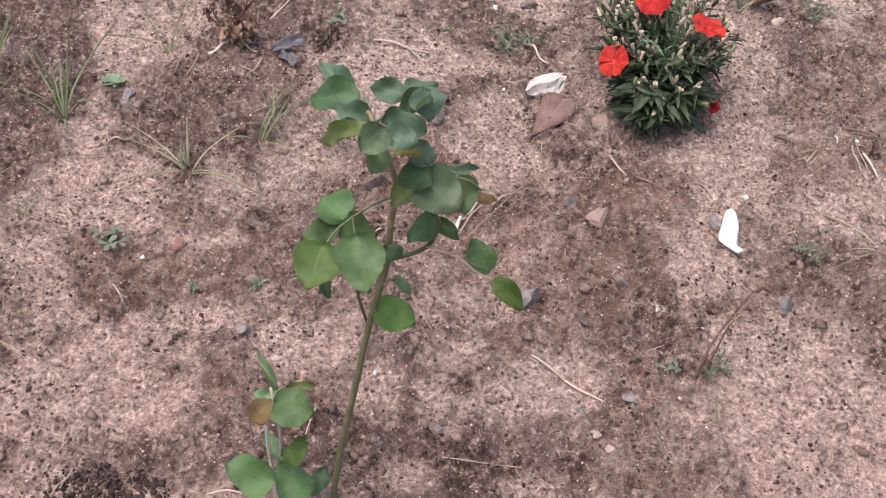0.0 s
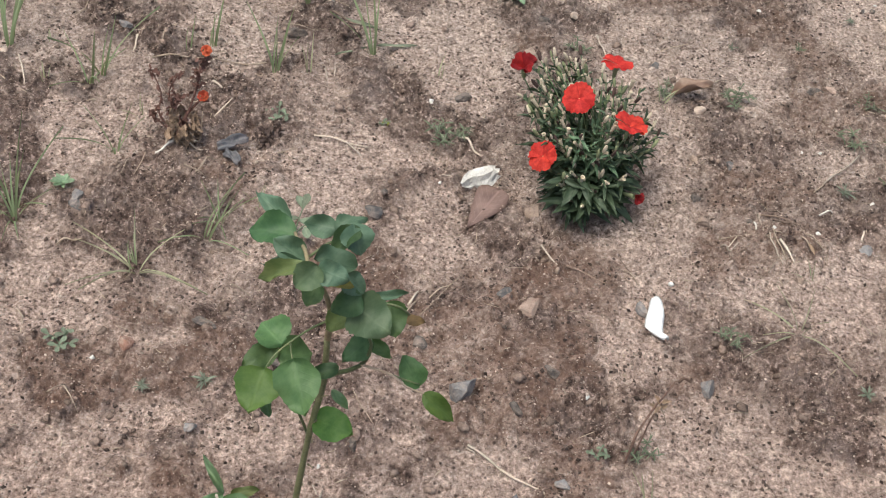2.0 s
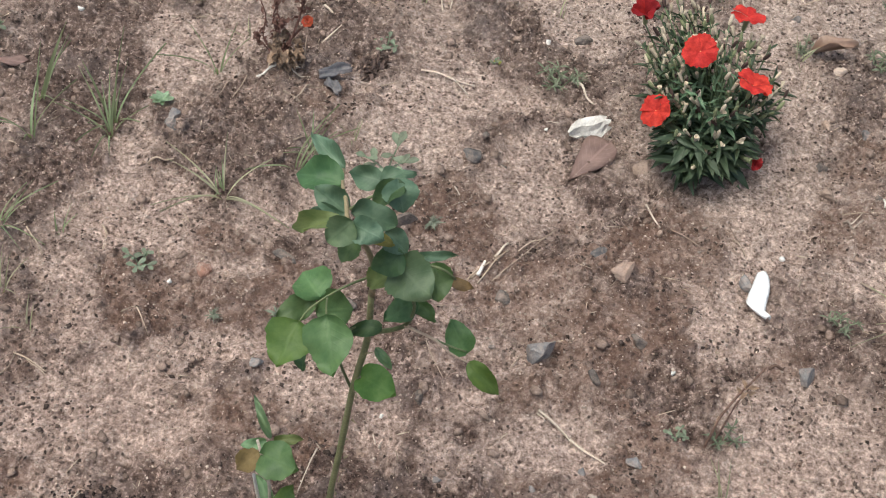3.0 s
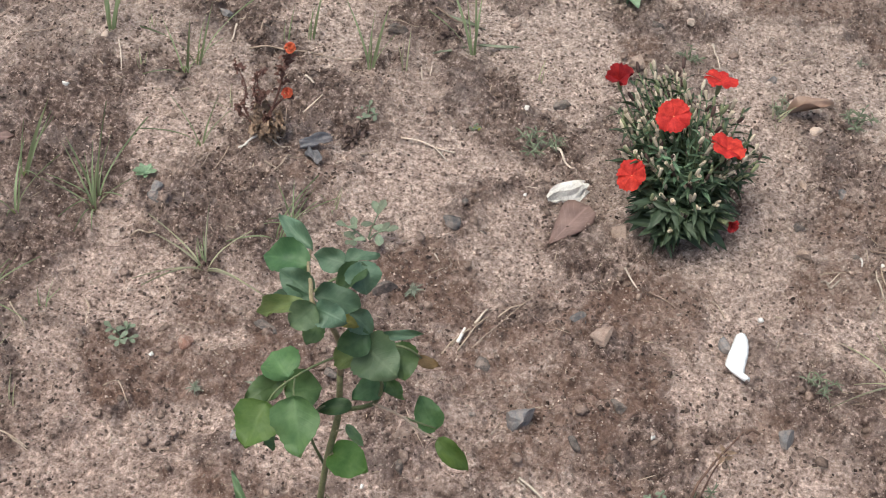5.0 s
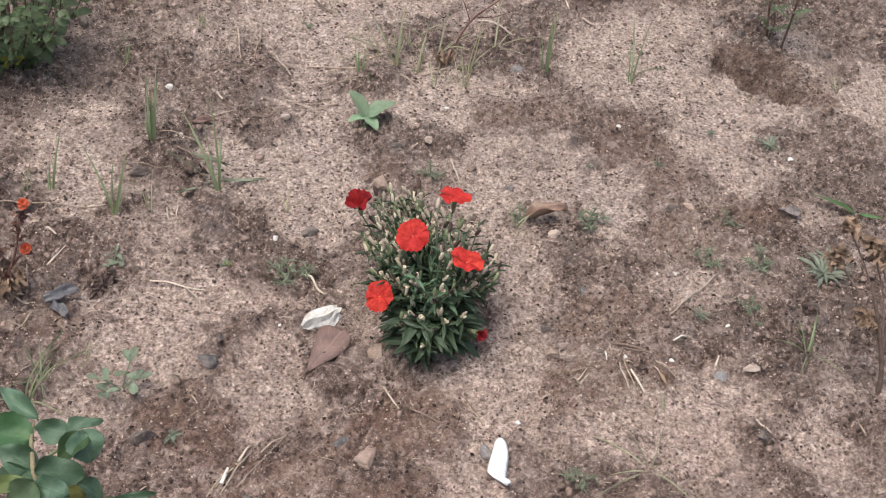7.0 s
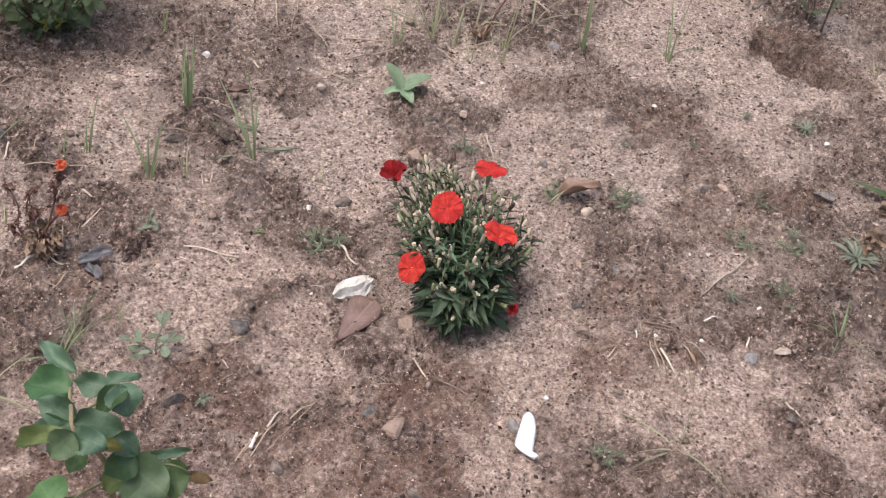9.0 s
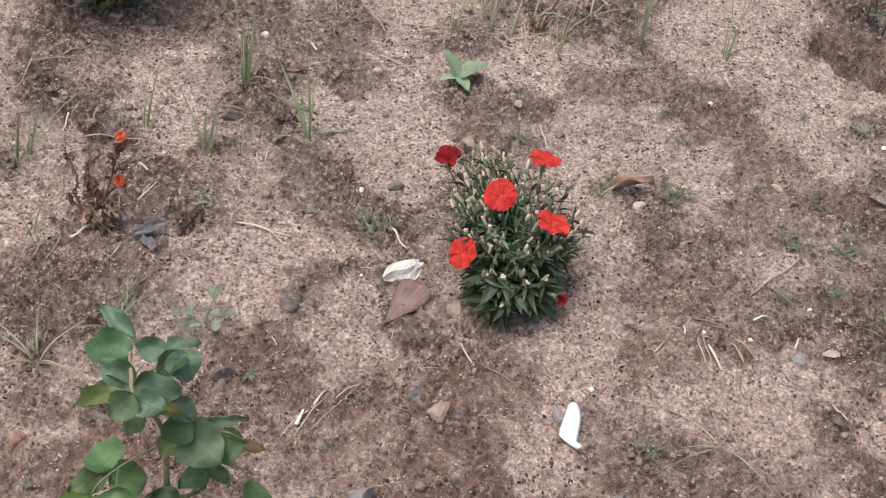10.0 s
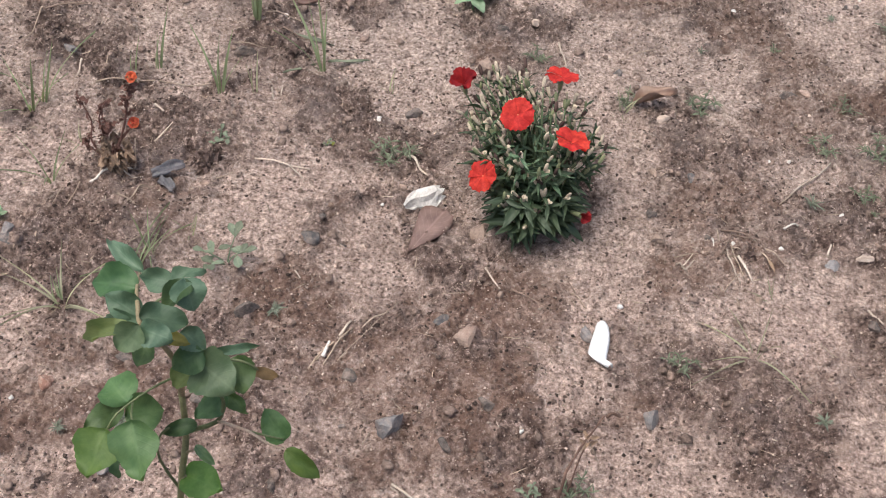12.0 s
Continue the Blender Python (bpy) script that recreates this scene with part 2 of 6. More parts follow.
WEED = {
    "soft": leafy("weed_soft", (0.135, 0.17, 0.115), (0.245, 0.285, 0.205), None, 0.6, 0.25),
    "grey": leafy("weed_grey", (0.13, 0.155, 0.115), (0.255, 0.27, 0.215), None, 0.7, 0.2),
    "fine": leafy("weed_fine", (0.115, 0.14, 0.09), (0.22, 0.245, 0.17), None, 0.65, 0.2),
    "broad": leafy("weed_broad", (0.19, 0.28, 0.17), (0.31, 0.42, 0.28), None, 0.5, 0.3),
}
SHRUB_LEAF = leafy("shrub_leaf", (0.115, 0.175, 0.095), (0.25, 0.325, 0.19), None, 0.5, 0.45, vary=0.45)
SAPLING_LEAF = leafy("sapling_leaf", (0.13, 0.175, 0.105), (0.25, 0.30, 0.195), None, 0.6, 0.35)
DEAD_DARK = plain("dead_dark", (0.13, 0.065, 0.055), (0.32, 0.18, 0.145), 0.85, 150, 0.2, 0.001)
DEAD_TWIG = plain("dead_twig", (0.10, 0.062, 0.048), (0.24, 0.155, 0.12), 0.85, 120, 0.2, 0.0008)
DEAD_BROWN = plain("dead_brown", (0.27, 0.18, 0.125), (0.50, 0.36, 0.26), 0.85, 100, 0.2, 0.001)
LITTER_BROWN = leafy("litter_brown", (0.125, 0.08, 0.066), (0.30, 0.20, 0.166), None, 0.6, 0.1, 0.1, 0.3, 0.1)
LITTER_CURL = leafy("litter_curl", (0.27, 0.165, 0.135), (0.43, 0.30, 0.25), None, 0.6, 0.1, 0.1, 0.3, 0.1)
LITTER_GREY = leafy("litter_grey", (0.150, 0.101, 0.083), (0.275, 0.190, 0.159), None, 0.55, 0.1, 0.3, 0.3, 0.1)
HUSK = plain("pale_husk", (0.46, 0.425, 0.385), (0.78, 0.75, 0.71), 0.6, 60, 0.3, 0.001, per_object=0.03)
SCRAP = plain("white_scrap", (0.86, 0.86, 0.86), (0.93, 0.93, 0.93), 0.5, 40, 0.4, 0.0005, per_object=0.02)
PLASTIC = plain("slate_plastic", (0.105, 0.102, 0.112), (0.21, 0.205, 0.222), 0.5, 90, 0.4, 0.0006, dust=0.2)

# ---- the ground ----


def vnoise(x, y, seed):
    """Smooth value noise over arrays, 0 to 1, one cell a unit."""
    xi, yi = np.floor(x), np.floor(y)
    fx, fy = x - xi, y - yi
    fx, fy = fx * fx * (3 - 2 * fx), fy * fy * (3 - 2 * fy)

    def at(a, b):
        h = np.sin(a * 127.1 + b * 311.7 + seed * 74.7) * 43758.5453
        return h - np.floor(h)

    low = at(xi, yi) * (1 - fx) + at(xi + 1, yi) * fx
    high = at(xi, yi + 1) * (1 - fx) + at(xi + 1, yi + 1) * fx
    return low * (1 - fy) + high * fy


def fbm(x, y, scale, seed, octaves=4):
    total, size, norm = 0.0, 1.0, 0.0
    for k in range(octaves):
        total = total + size * vnoise(x * scale * 2**k + 17.3 * k, y * scale * 2**k - 9.1 * k, seed + k)
        norm += size
        size *= 0.55
    return total / norm


SAND, CAKED, LOAM, MOUNDS = [], [], [], []


def sand(x, y, a, b, turn):
    SAND.append((x, y, a, b, radians(turn)))


def caked(x, y, a, b, turn):
    CAKED.append((x, y, a, b, radians(turn)))


def loam(x, y, a, b, turn):
    LOAM.append((x, y, a, b, radians(turn)))


def mound(x, y, r, h):
    MOUNDS.append((x, y, r, h))


# loose pale sand, grey-brown crust and smooth reddish loam
sand(-0.144, -0.466, 0.033, 0.016, 9)
sand(-0.458, -0.453, 0.094, 0.029, 19)
sand(-0.021, -0.445, 0.038, 0.018, 10)
sand(-0.387, -0.441, 0.032, 0.026, 20)
sand(-0.453, -0.404, 0.077, 0.029, 18)
sand(0.262, -0.382, 0.106, 0.037, 11)
sand(-0.126, -0.380, 0.031, 0.022, -72)
sand(-0.183, -0.374, 0.032, 0.021, -70)
sand(-0.057, -0.362, 0.032, 0.021, 25)
sand(-0.505, -0.356, 0.034, 0.025, -40)
sand(-0.534, -0.343, 0.030, 0.023, -50)
sand(-0.265, -0.343, 0.049, 0.028, 22)
sand(0.187, -0.339, 0.040, 0.036, 48)
sand(-0.376, -0.337, 0.045, 0.016, 20)
sand(-0.297, -0.329, 0.024, 0.021, -13)
sand(0.400, -0.329, 0.077, 0.057, 32)
sand(-0.119, -0.318, 0.029, 0.024, 19)
sand(-0.558, -0.310, 0.038, 0.012, -4)
sand(0.324, -0.302, 0.095, 0.062, 19)
sand(-0.564, -0.300, 0.028, 0.020, 4)
sand(0.235, -0.290, 0.069, 0.050, 23)
sand(0.169, -0.280, 0.043, 0.031, 77)
sand(-0.391, -0.243, 0.028, 0.015, 20)
sand(0.137, -0.235, 0.030, 0.025, 62)
sand(-0.559, -0.232, 0.033, 0.030, -10)
sand(-0.492, -0.227, 0.065, 0.029, 15)
sand(-0.519, -0.213, 0.075, 0.039, 21)
sand(0.413, -0.191, 0.048, 0.031, 20)
sand(-0.518, -0.187, 0.068, 0.042, 11)
sand(-0.401, -0.168, 0.039, 0.026, -65)
sand(0.093, -0.168, 0.051, 0.017, -82)
sand(0.100, -0.156, 0.040, 0.026, 89)
sand(-0.566, -0.151, 0.047, 0.028, -54)
sand(0.129, -0.144, 0.023, 0.019, 53)
sand(-0.717, -0.144, 0.053, 0.024, -59)
sand(0.412, -0.141, 0.043, 0.027, 27)
sand(-0.565, -0.121, 0.036, 0.028, -34)
sand(0.175, -0.100, 0.036, 0.018, -90)
sand(-0.569, -0.096, 0.039, 0.025, -58)
sand(-0.112, -0.084, 0.034, 0.023, 25)
sand(-0.129, -0.043, 0.049, 0.027, 20)
sand(-0.134, -0.040, 0.042, 0.038, 86)
sand(-0.102, -0.039, 0.038, 0.020, 8)
sand(0.351, -0.028, 0.051, 0.035, 28)
sand(-0.564, -0.024, 0.053, 0.025, -64)
sand(0.226, -0.024, 0.052, 0.032, 21)
sand(-0.277, -0.022, 0.041, 0.032, 23)
sand(0.158, -0.013, 0.040, 0.026, 89)
sand(0.096, -0.006, 0.049, 0.017, -82)
sand(-0.284, -0.005, 0.051, 0.033, 6)
sand(0.090, -0.005, 0.040, 0.022, -86)
sand(0.480, -0.005, 0.042, 0.030, 24)
sand(-0.285, 0.008, 0.057, 0.035, 20)
sand(0.350, 0.011, 0.046, 0.036, 53)
sand(-0.567, 0.015, 0.046, 0.039, -42)
sand(0.392, 0.024, 0.058, 0.031, 16)
sand(0.136, 0.027, 0.031, 0.023, 36)
sand(-0.142, 0.030, 0.041, 0.027, 5)
sand(-0.274, 0.034, 0.050, 0.037, 29)
sand(-0.584, 0.042, 0.060, 0.038, -61)
sand(0.115, 0.042, 0.041, 0.024, 15)
sand(-0.267, 0.051, 0.073, 0.033, 9)
sand(-0.265, 0.053, 0.034, 0.025, 16)
sand(0.135, 0.055, 0.040, 0.034, 58)
sand(-0.555, 0.086, 0.056, 0.052, -65)
sand(0.132, 0.089, 0.035, 0.029, 71)
sand(-0.185, 0.104, 0.049, 0.025, 8)
sand(-0.572, 0.159, 0.045, 0.039, -44)
sand(0.149, 0.177, 0.056, 0.020, -86)
sand(-0.343, 0.204, 0.065, 0.030, 17)
sand(0.347, 0.206, 0.043, 0.031, 32)
sand(0.146, 0.207, 0.058, 0.032, 88)
sand(-0.683, 0.209, 0.069, 0.043, -62)
sand(-0.429, 0.232, 0.044, 0.032, 18)
sand(-0.140, 0.262, 0.056, 0.046, 35)
sand(-0.479, 0.281, 0.044, 0.040, 10)
sand(-0.445, 0.293, 0.056, 0.037, -71)
sand(-0.110, 0.318, 0.045, 0.034, 15)
sand(-0.192, 0.320, 0.046, 0.035, 23)
sand(0.268, 0.333, 0.048, 0.034, 26)
sand(-0.727, 0.337, 0.046, 0.030, -64)
sand(-0.501, 0.347, 0.055, 0.046, -60)
sand(-0.255, 0.352, 0.045, 0.033, 6)
sand(0.137, 0.364, 0.047, 0.035, 19)
sand(0.256, 0.395, 0.052, 0.044, 49)
sand(-0.151, 0.418, 0.079, 0.049, -81)
sand(0.165, 0.424, 0.078, 0.039, 15)
sand(0.449, 0.459, 0.057, 0.038, 31)
sand(-0.009, 0.494, 0.050, 0.037, 25)
sand(0.392, 0.523, 0.061, 0.045, 44)
sand(0.059, 0.564, 0.068, 0.037, 16)
sand(-0.021, 0.595, 0.044, 0.040, 37)
sand(0.510, 0.596, 0.067, 0.028, 17)
sand(-0.178, 0.617, 0.072, 0.067, 73)
sand(0.415, 0.635, 0.100, 0.051, 19)
sand(0.321, 0.660, 0.086, 0.055, 23)
sand(0.664, 0.695, 0.078, 0.036, 77)
sand(-0.211, 0.702, 0.072, 0.047, 15)
sand(0.251, 0.734, 0.097, 0.072, 69)
sand(0.361, 0.809, 0.094, 0.061, 73)
caked(-0.388, -0.511, 0.036, 0.016, 17)
caked(-0.356, -0.495, 0.047, 0.023, 7)
caked(-0.557, -0.435, 0.034, 0.028, -33)
caked(-0.661, -0.206, 0.051, 0.042, -46)
caked(0.331, -0.195, 0.033, 0.021, 21)
caked(-0.620, -0.187, 0.033, 0.024, -46)
caked(0.301, -0.158, 0.068, 0.031, 16)
caked(0.205, -0.123, 0.041, 0.033, 25)
caked(-0.099, -0.107, 0.036, 0.023, 22)
caked(-0.676, -0.099, 0.042, 0.028, -50)
caked(0.243, -0.096, 0.037, 0.020, 13)
caked(-0.517, -0.095, 0.035, 0.032, -56)
caked(0.213, -0.094, 0.045, 0.029, 37)
caked(0.163, -0.081, 0.042, 0.028, 80)
caked(-0.731, -0.080, 0.048, 0.030, -59)
caked(-0.425, -0.079, 0.038, 0.026, 15)
caked(-0.437, -0.073, 0.075, 0.044, 18)
caked(0.466, -0.068, 0.044, 0.030, 58)
caked(0.205, -0.057, 0.032, 0.026, 57)
caked(-0.647, -0.047, 0.058, 0.042, 19)
caked(-0.478, -0.038, 0.066, 0.033, 18)
caked(-0.488, -0.035, 0.080, 0.041, 22)
caked(-0.673, -0.010, 0.062, 0.048, 3)
caked(0.422, -0.007, 0.034, 0.028, 55)
caked(0.426, 0.003, 0.045, 0.031, 30)
caked(-0.691, 0.010, 0.062, 0.054, -40)
caked(0.557, 0.037, 0.044, 0.026, 71)
caked(-0.194, 0.045, 0.042, 0.035, 38)
caked(-0.445, 0.054, 0.054, 0.049, 24)
caked(0.456, 0.078, 0.044, 0.034, 51)
caked(-0.721, 0.080, 0.067, 0.055, -11)
caked(-0.346, 0.092, 0.047, 0.029, 6)
caked(0.356, 0.104, 0.039, 0.027, 18)
caked(-0.401, 0.113, 0.054, 0.042, -64)
caked(-0.416, 0.131, 0.062, 0.043, -70)
caked(-0.171, 0.141, 0.064, 0.047, 32)
caked(-0.396, 0.141, 0.068, 0.049, 3)
caked(-0.198, 0.165, 0.041, 0.037, 6)
caked(0.578, 0.173, 0.079, 0.027, 79)
caked(-0.408, 0.174, 0.042, 0.030, 19)
caked(0.496, 0.195, 0.063, 0.045, 59)
caked(-0.290, 0.219, 0.064, 0.033, 12)
caked(0.205, 0.258, 0.063, 0.034, 87)
caked(-0.853, 0.265, 0.064, 0.043, -54)
loam(0.328, 0.296, 0.074, 0.042, 18)
caked(-0.360, 0.304, 0.047, 0.025, 21)
caked(-0.376, 0.314, 0.045, 0.025, 7)
caked(0.532, 0.320, 0.061, 0.039, 25)
loam(0.422, 0.365, 0.080, 0.031, 14)
caked(-0.584, 0.402, 0.102, 0.049, 19)
caked(0.151, 0.409, 0.060, 0.048, 47)
caked(-0.249, 0.428, 0.047, 0.033, -76)
caked(-0.020, 0.429, 0.064, 0.034, 22)
caked(-0.082, 0.433, 0.047, 0.034, 15)
caked(-0.253, 0.437, 0.051, 0.045, 76)
caked(-0.573, 0.440, 0.046, 0.037, -5)
loam(0.336, 0.448, 0.064, 0.047, 30)
caked(0.524, 0.451, 0.098, 0.045, 18)
caked(-0.352, 0.457, 0.055, 0.049, 7)
caked(-0.472, 0.505, 0.111, 0.060, 11)
loam(0.268, 0.516, 0.059, 0.047, 43)
caked(-0.285, 0.520, 0.068, 0.060, -84)
caked(0.499, 0.527, 0.060, 0.044, 40)
loam(0.144, 0.528, 0.103, 0.041, 14)
caked(0.583, 0.539, 0.090, 0.064, 40)
caked(0.241, 0.539, 0.056, 0.042, 58)
caked(-0.055, 0.669, 0.071, 0.055, 25)
caked(0.115, 0.749, 0.085, 0.054, 87)
caked(0.177, 0.797, 0.067, 0.052, 69)
caked(0.626, 0.873, 0.112, 0.072, 61)
loam(-0.489, -0.534, 0.041, 0.028, 6)
loam(0.087, -0.415, 0.035, 0.029, 26)
loam(-0.327, -0.406, 0.047, 0.028, 19)
loam(-0.252, -0.406, 0.026, 0.023, 33)
loam(-0.330, -0.397, 0.049, 0.029, 10)
loam(-0.053, -0.368, 0.033, 0.020, 14)
loam(0.049, -0.363, 0.053, 0.030, 11)
loam(0.043, -0.361, 0.036, 0.016, 22)
loam(-0.473, -0.339, 0.034, 0.019, 14)
loam(0.055, -0.315, 0.039, 0.034, 66)
loam(-0.423, -0.313, 0.074, 0.028, 18)
loam(-0.449, -0.288, 0.075, 0.026, 16)
loam(-0.369, -0.282, 0.045, 0.029, 18)
loam(-0.039, -0.275, 0.056, 0.025, 23)
loam(-0.473, -0.262, 0.054, 0.020, 21)
loam(-0.021, -0.249, 0.037, 0.035, 49)
loam(-0.336, -0.245, 0.034, 0.026, 10)
loam(-0.409, -0.223, 0.036, 0.021, 13)
loam(-0.009, -0.206, 0.054, 0.037, 27)
loam(-0.125, -0.179, 0.046, 0.042, 22)
loam(-0.011, -0.170, 0.036, 0.026, 27)
loam(0.174, -0.168, 0.026, 0.019, 35)
loam(0.036, -0.159, 0.044, 0.035, 84)
loam(-0.075, -0.153, 0.042, 0.028, 21)
loam(-0.187, -0.132, 0.043, 0.027, 7)
loam(-0.039, -0.107, 0.031, 0.024, 14)
loam(-0.220, -0.090, 0.053, 0.038, 21)
loam(-0.189, -0.087, 0.043, 0.040, 77)
loam(-0.120, -0.074, 0.047, 0.031, 9)
loam(0.037, -0.070, 0.052, 0.039, 34)
loam(0.005, -0.068, 0.037, 0.030, 14)
loam(-0.008, -0.066, 0.038, 0.025, 22)
loam(0.032, -0.040, 0.063, 0.030, 19)
loam(0.056, -0.023, 0.051, 0.024, 10)
loam(-0.376, -0.005, 0.057, 0.045, -8)
loam(0.181, 0.027, 0.055, 0.040, 35)
loam(0.235, 0.038, 0.040, 0.033, 31)
loam(-0.180, 0.052, 0.022, 0.020, 5)
loam(0.301, 0.063, 0.042, 0.029, 23)
loam(0.220, 0.106, 0.035, 0.026, 79)
loam(0.268, 0.152, 0.058, 0.044, 25)
loam(-0.060, 0.351, 0.041, 0.025, 28)
loam(0.485, 0.715, 0.100, 0.034, -35)
loam(0.490, 0.722, 0.095, 0.034, -35)
loam(0.460, 0.730, 0.050, 0.034, -35)
mound(-0.167, 0.049, 0.018, 0.010)
mound(-0.007, -0.120, 0.015, 0.006)
mound(0.439, 0.727, 0.035, -0.040)
mound(0.480, 0.698, 0.040, -0.055)
mound(0.525, 0.670, 0.034, -0.042)
mound(0.533, 0.797, 0.076, 0.022)
mound(-0.427, -0.061, 0.077, 0.016)
mound(-0.518, -0.208, 0.066, -0.008)
mound(-0.466, -0.402, 0.094, -0.006)
mound(-0.329, -0.387, 0.043, 0.012)
mound(-0.392, -0.512, 0.055, -0.016)
mound(-0.444, 0.036, 0.046, 0.012)
mound(0.037, 0.077, 0.089, 0.008)
mound(-0.024, -0.141, 0.098, 0.010)
mound(0.294, 0.074, 0.104, 0.010)
mound(-0.400, -0.020, 0.063, 0.012)
mound(-0.450, 0.369, 0.091, 0.008)


def within(x, y, wob, cx, cy, a, b, turn):
    u = (x - cx) * np.cos(turn) + (y - cy) * np.sin(turn)
    v = -(x - cx) * np.sin(turn) + (y - cy) * np.cos(turn)
    return np.clip((1.3 - np.sqrt((u / a) ** 2 + (v / b) ** 2) + wob) * 1.1, 0, 1)


def soil_kind(x, y):
    """How sandy the soil is, and how loamy, 0 to 1."""
    wob = (fbm(x, y, 14, 3) - 0.5) * 1.3 + (fbm(x, y, 45, 8, 4) - 0.5) * 1.1
    total = 0.35 * np.clip(0.42 + 2.2 * (fbm(x, y, 9, 21, 5) - 0.5), 0, 1)
    weight, loamy = 0.35 + 0 * total, 0 * total
    for patch in SAND:
        w = within(x, y, wob, *patch)
        total, weight = total + w, weight + w
    for patch in CAKED:
        w = within(x, y, -wob, *patch)
        total, weight = total + 0.1 * w, weight + w
    for patch in LOAM:
        w = within(x, y, -wob, *patch)
        total, weight, loamy = total + 0.26 * w, weight + w, loamy + w
    return total / weight, loamy / weight


def sandiness(x, y):
    return soil_kind(x, y)[0]


def height(x, y, s=None):
    x, y = np.asarray(x, float), np.asarray(y, float)
    s = sandiness(x, y) if s is None else s
    near = np.exp(-((x / 3) ** 2) - ((y / 3) ** 2))
    z = near * 0.016 * (fbm(x, y, 3.1, 40, 3) - 0.5) + (1 - near) * 0.25 * (fbm(x, y, 0.18, 60, 3) - 0.5)
    for cx, cy, r, h in MOUNDS:
        z = z + h * np.exp(-((((x - cx) ** 2 + (y - cy) ** 2) / (0.75 * r) ** 2) ** (2.2 if h < -0.03 else 1)))
    crust = 1 - s
    lumps = np.abs(fbm(x, y, 42, 77, 3) - 0.5) * 2
    return z + crust * (0.004 + 0.032 * (fbm(x, y, 20, 5, 4) - 0.45) - 0.016 * (lumps - 0.2)) + 0.008 * (fbm(x, y, 55, 11, 3) - 0.5) + (0.005 + 0.013 * crust) * (fbm(x, y, 115, 15, 2) - 0.5)


def ground_z(x, y):
    return float(height(np.array([x]), np.array([y]))[0])


def axis(lo, hi, step, far):
    mid = np.arange(lo, hi, step)
    grow = step * 1.22 ** np.arange(1, 60)
    out = np.cumsum(grow)
    out = out[out < far]
    return np.concatenate([lo - out[::-1], mid, mid[-1] + out])


def build_ground():
    xs, ys = axis(-0.98, 0.78, 0.0027, 90), axis(-0.62, 1.06, 0.0027, 90)
    gx, gy = np.meshgrid(xs, ys)
    far = np.maximum(np.maximum(np.abs(gx + 0.1) - 0.88, np.abs(gy - 0.22) - 0.84), 0)
    fade = np.clip(far / 0.3, 0, 1)
    s, loamy = soil_kind(gx, gy)
    s = s * (1 - fade) + 0.42 * fade
    gz = height(gx, gy, s)
    nx, ny = len(xs), len(ys)
    me = bpy.data.meshes.new("ground")
    me.vertices.add(nx * ny)
    me.vertices.foreach_set("co", np.stack([gx, gy, gz], -1).ravel())
    i = (np.arange(ny - 1)[:, None] * nx + np.arange(nx - 1)).ravel()
    quads = np.stack([i, i + 1, i + nx + 1, i + nx], -1)
    me.loops.add(quads.size)
    me.loops.foreach_set("vertex_index", quads.ravel())
    me.polygons.add(len(quads))
    me.polygons.foreach_set("loop_start", np.arange(len(quads)) * 4)
    me.polygons.foreach_set("use_smooth", np.ones(len(quads), bool))
    me.update(calc_edges=True)
    me.attributes.new("sand", "FLOAT", "POINT").data.foreach_set("value", s.ravel())
    me.attributes.new("loam", "FLOAT", "POINT").data.foreach_set("value", (loamy * (1 - fade)).ravel())
    me.materials.append(SOIL)
    return tagged(new("ground", me), "bare soil with brown crust and pale loose sand", "ground", kind="structure")


build_ground()

rnd = random.Random(7)
nrg = np.random.RandomState(5)


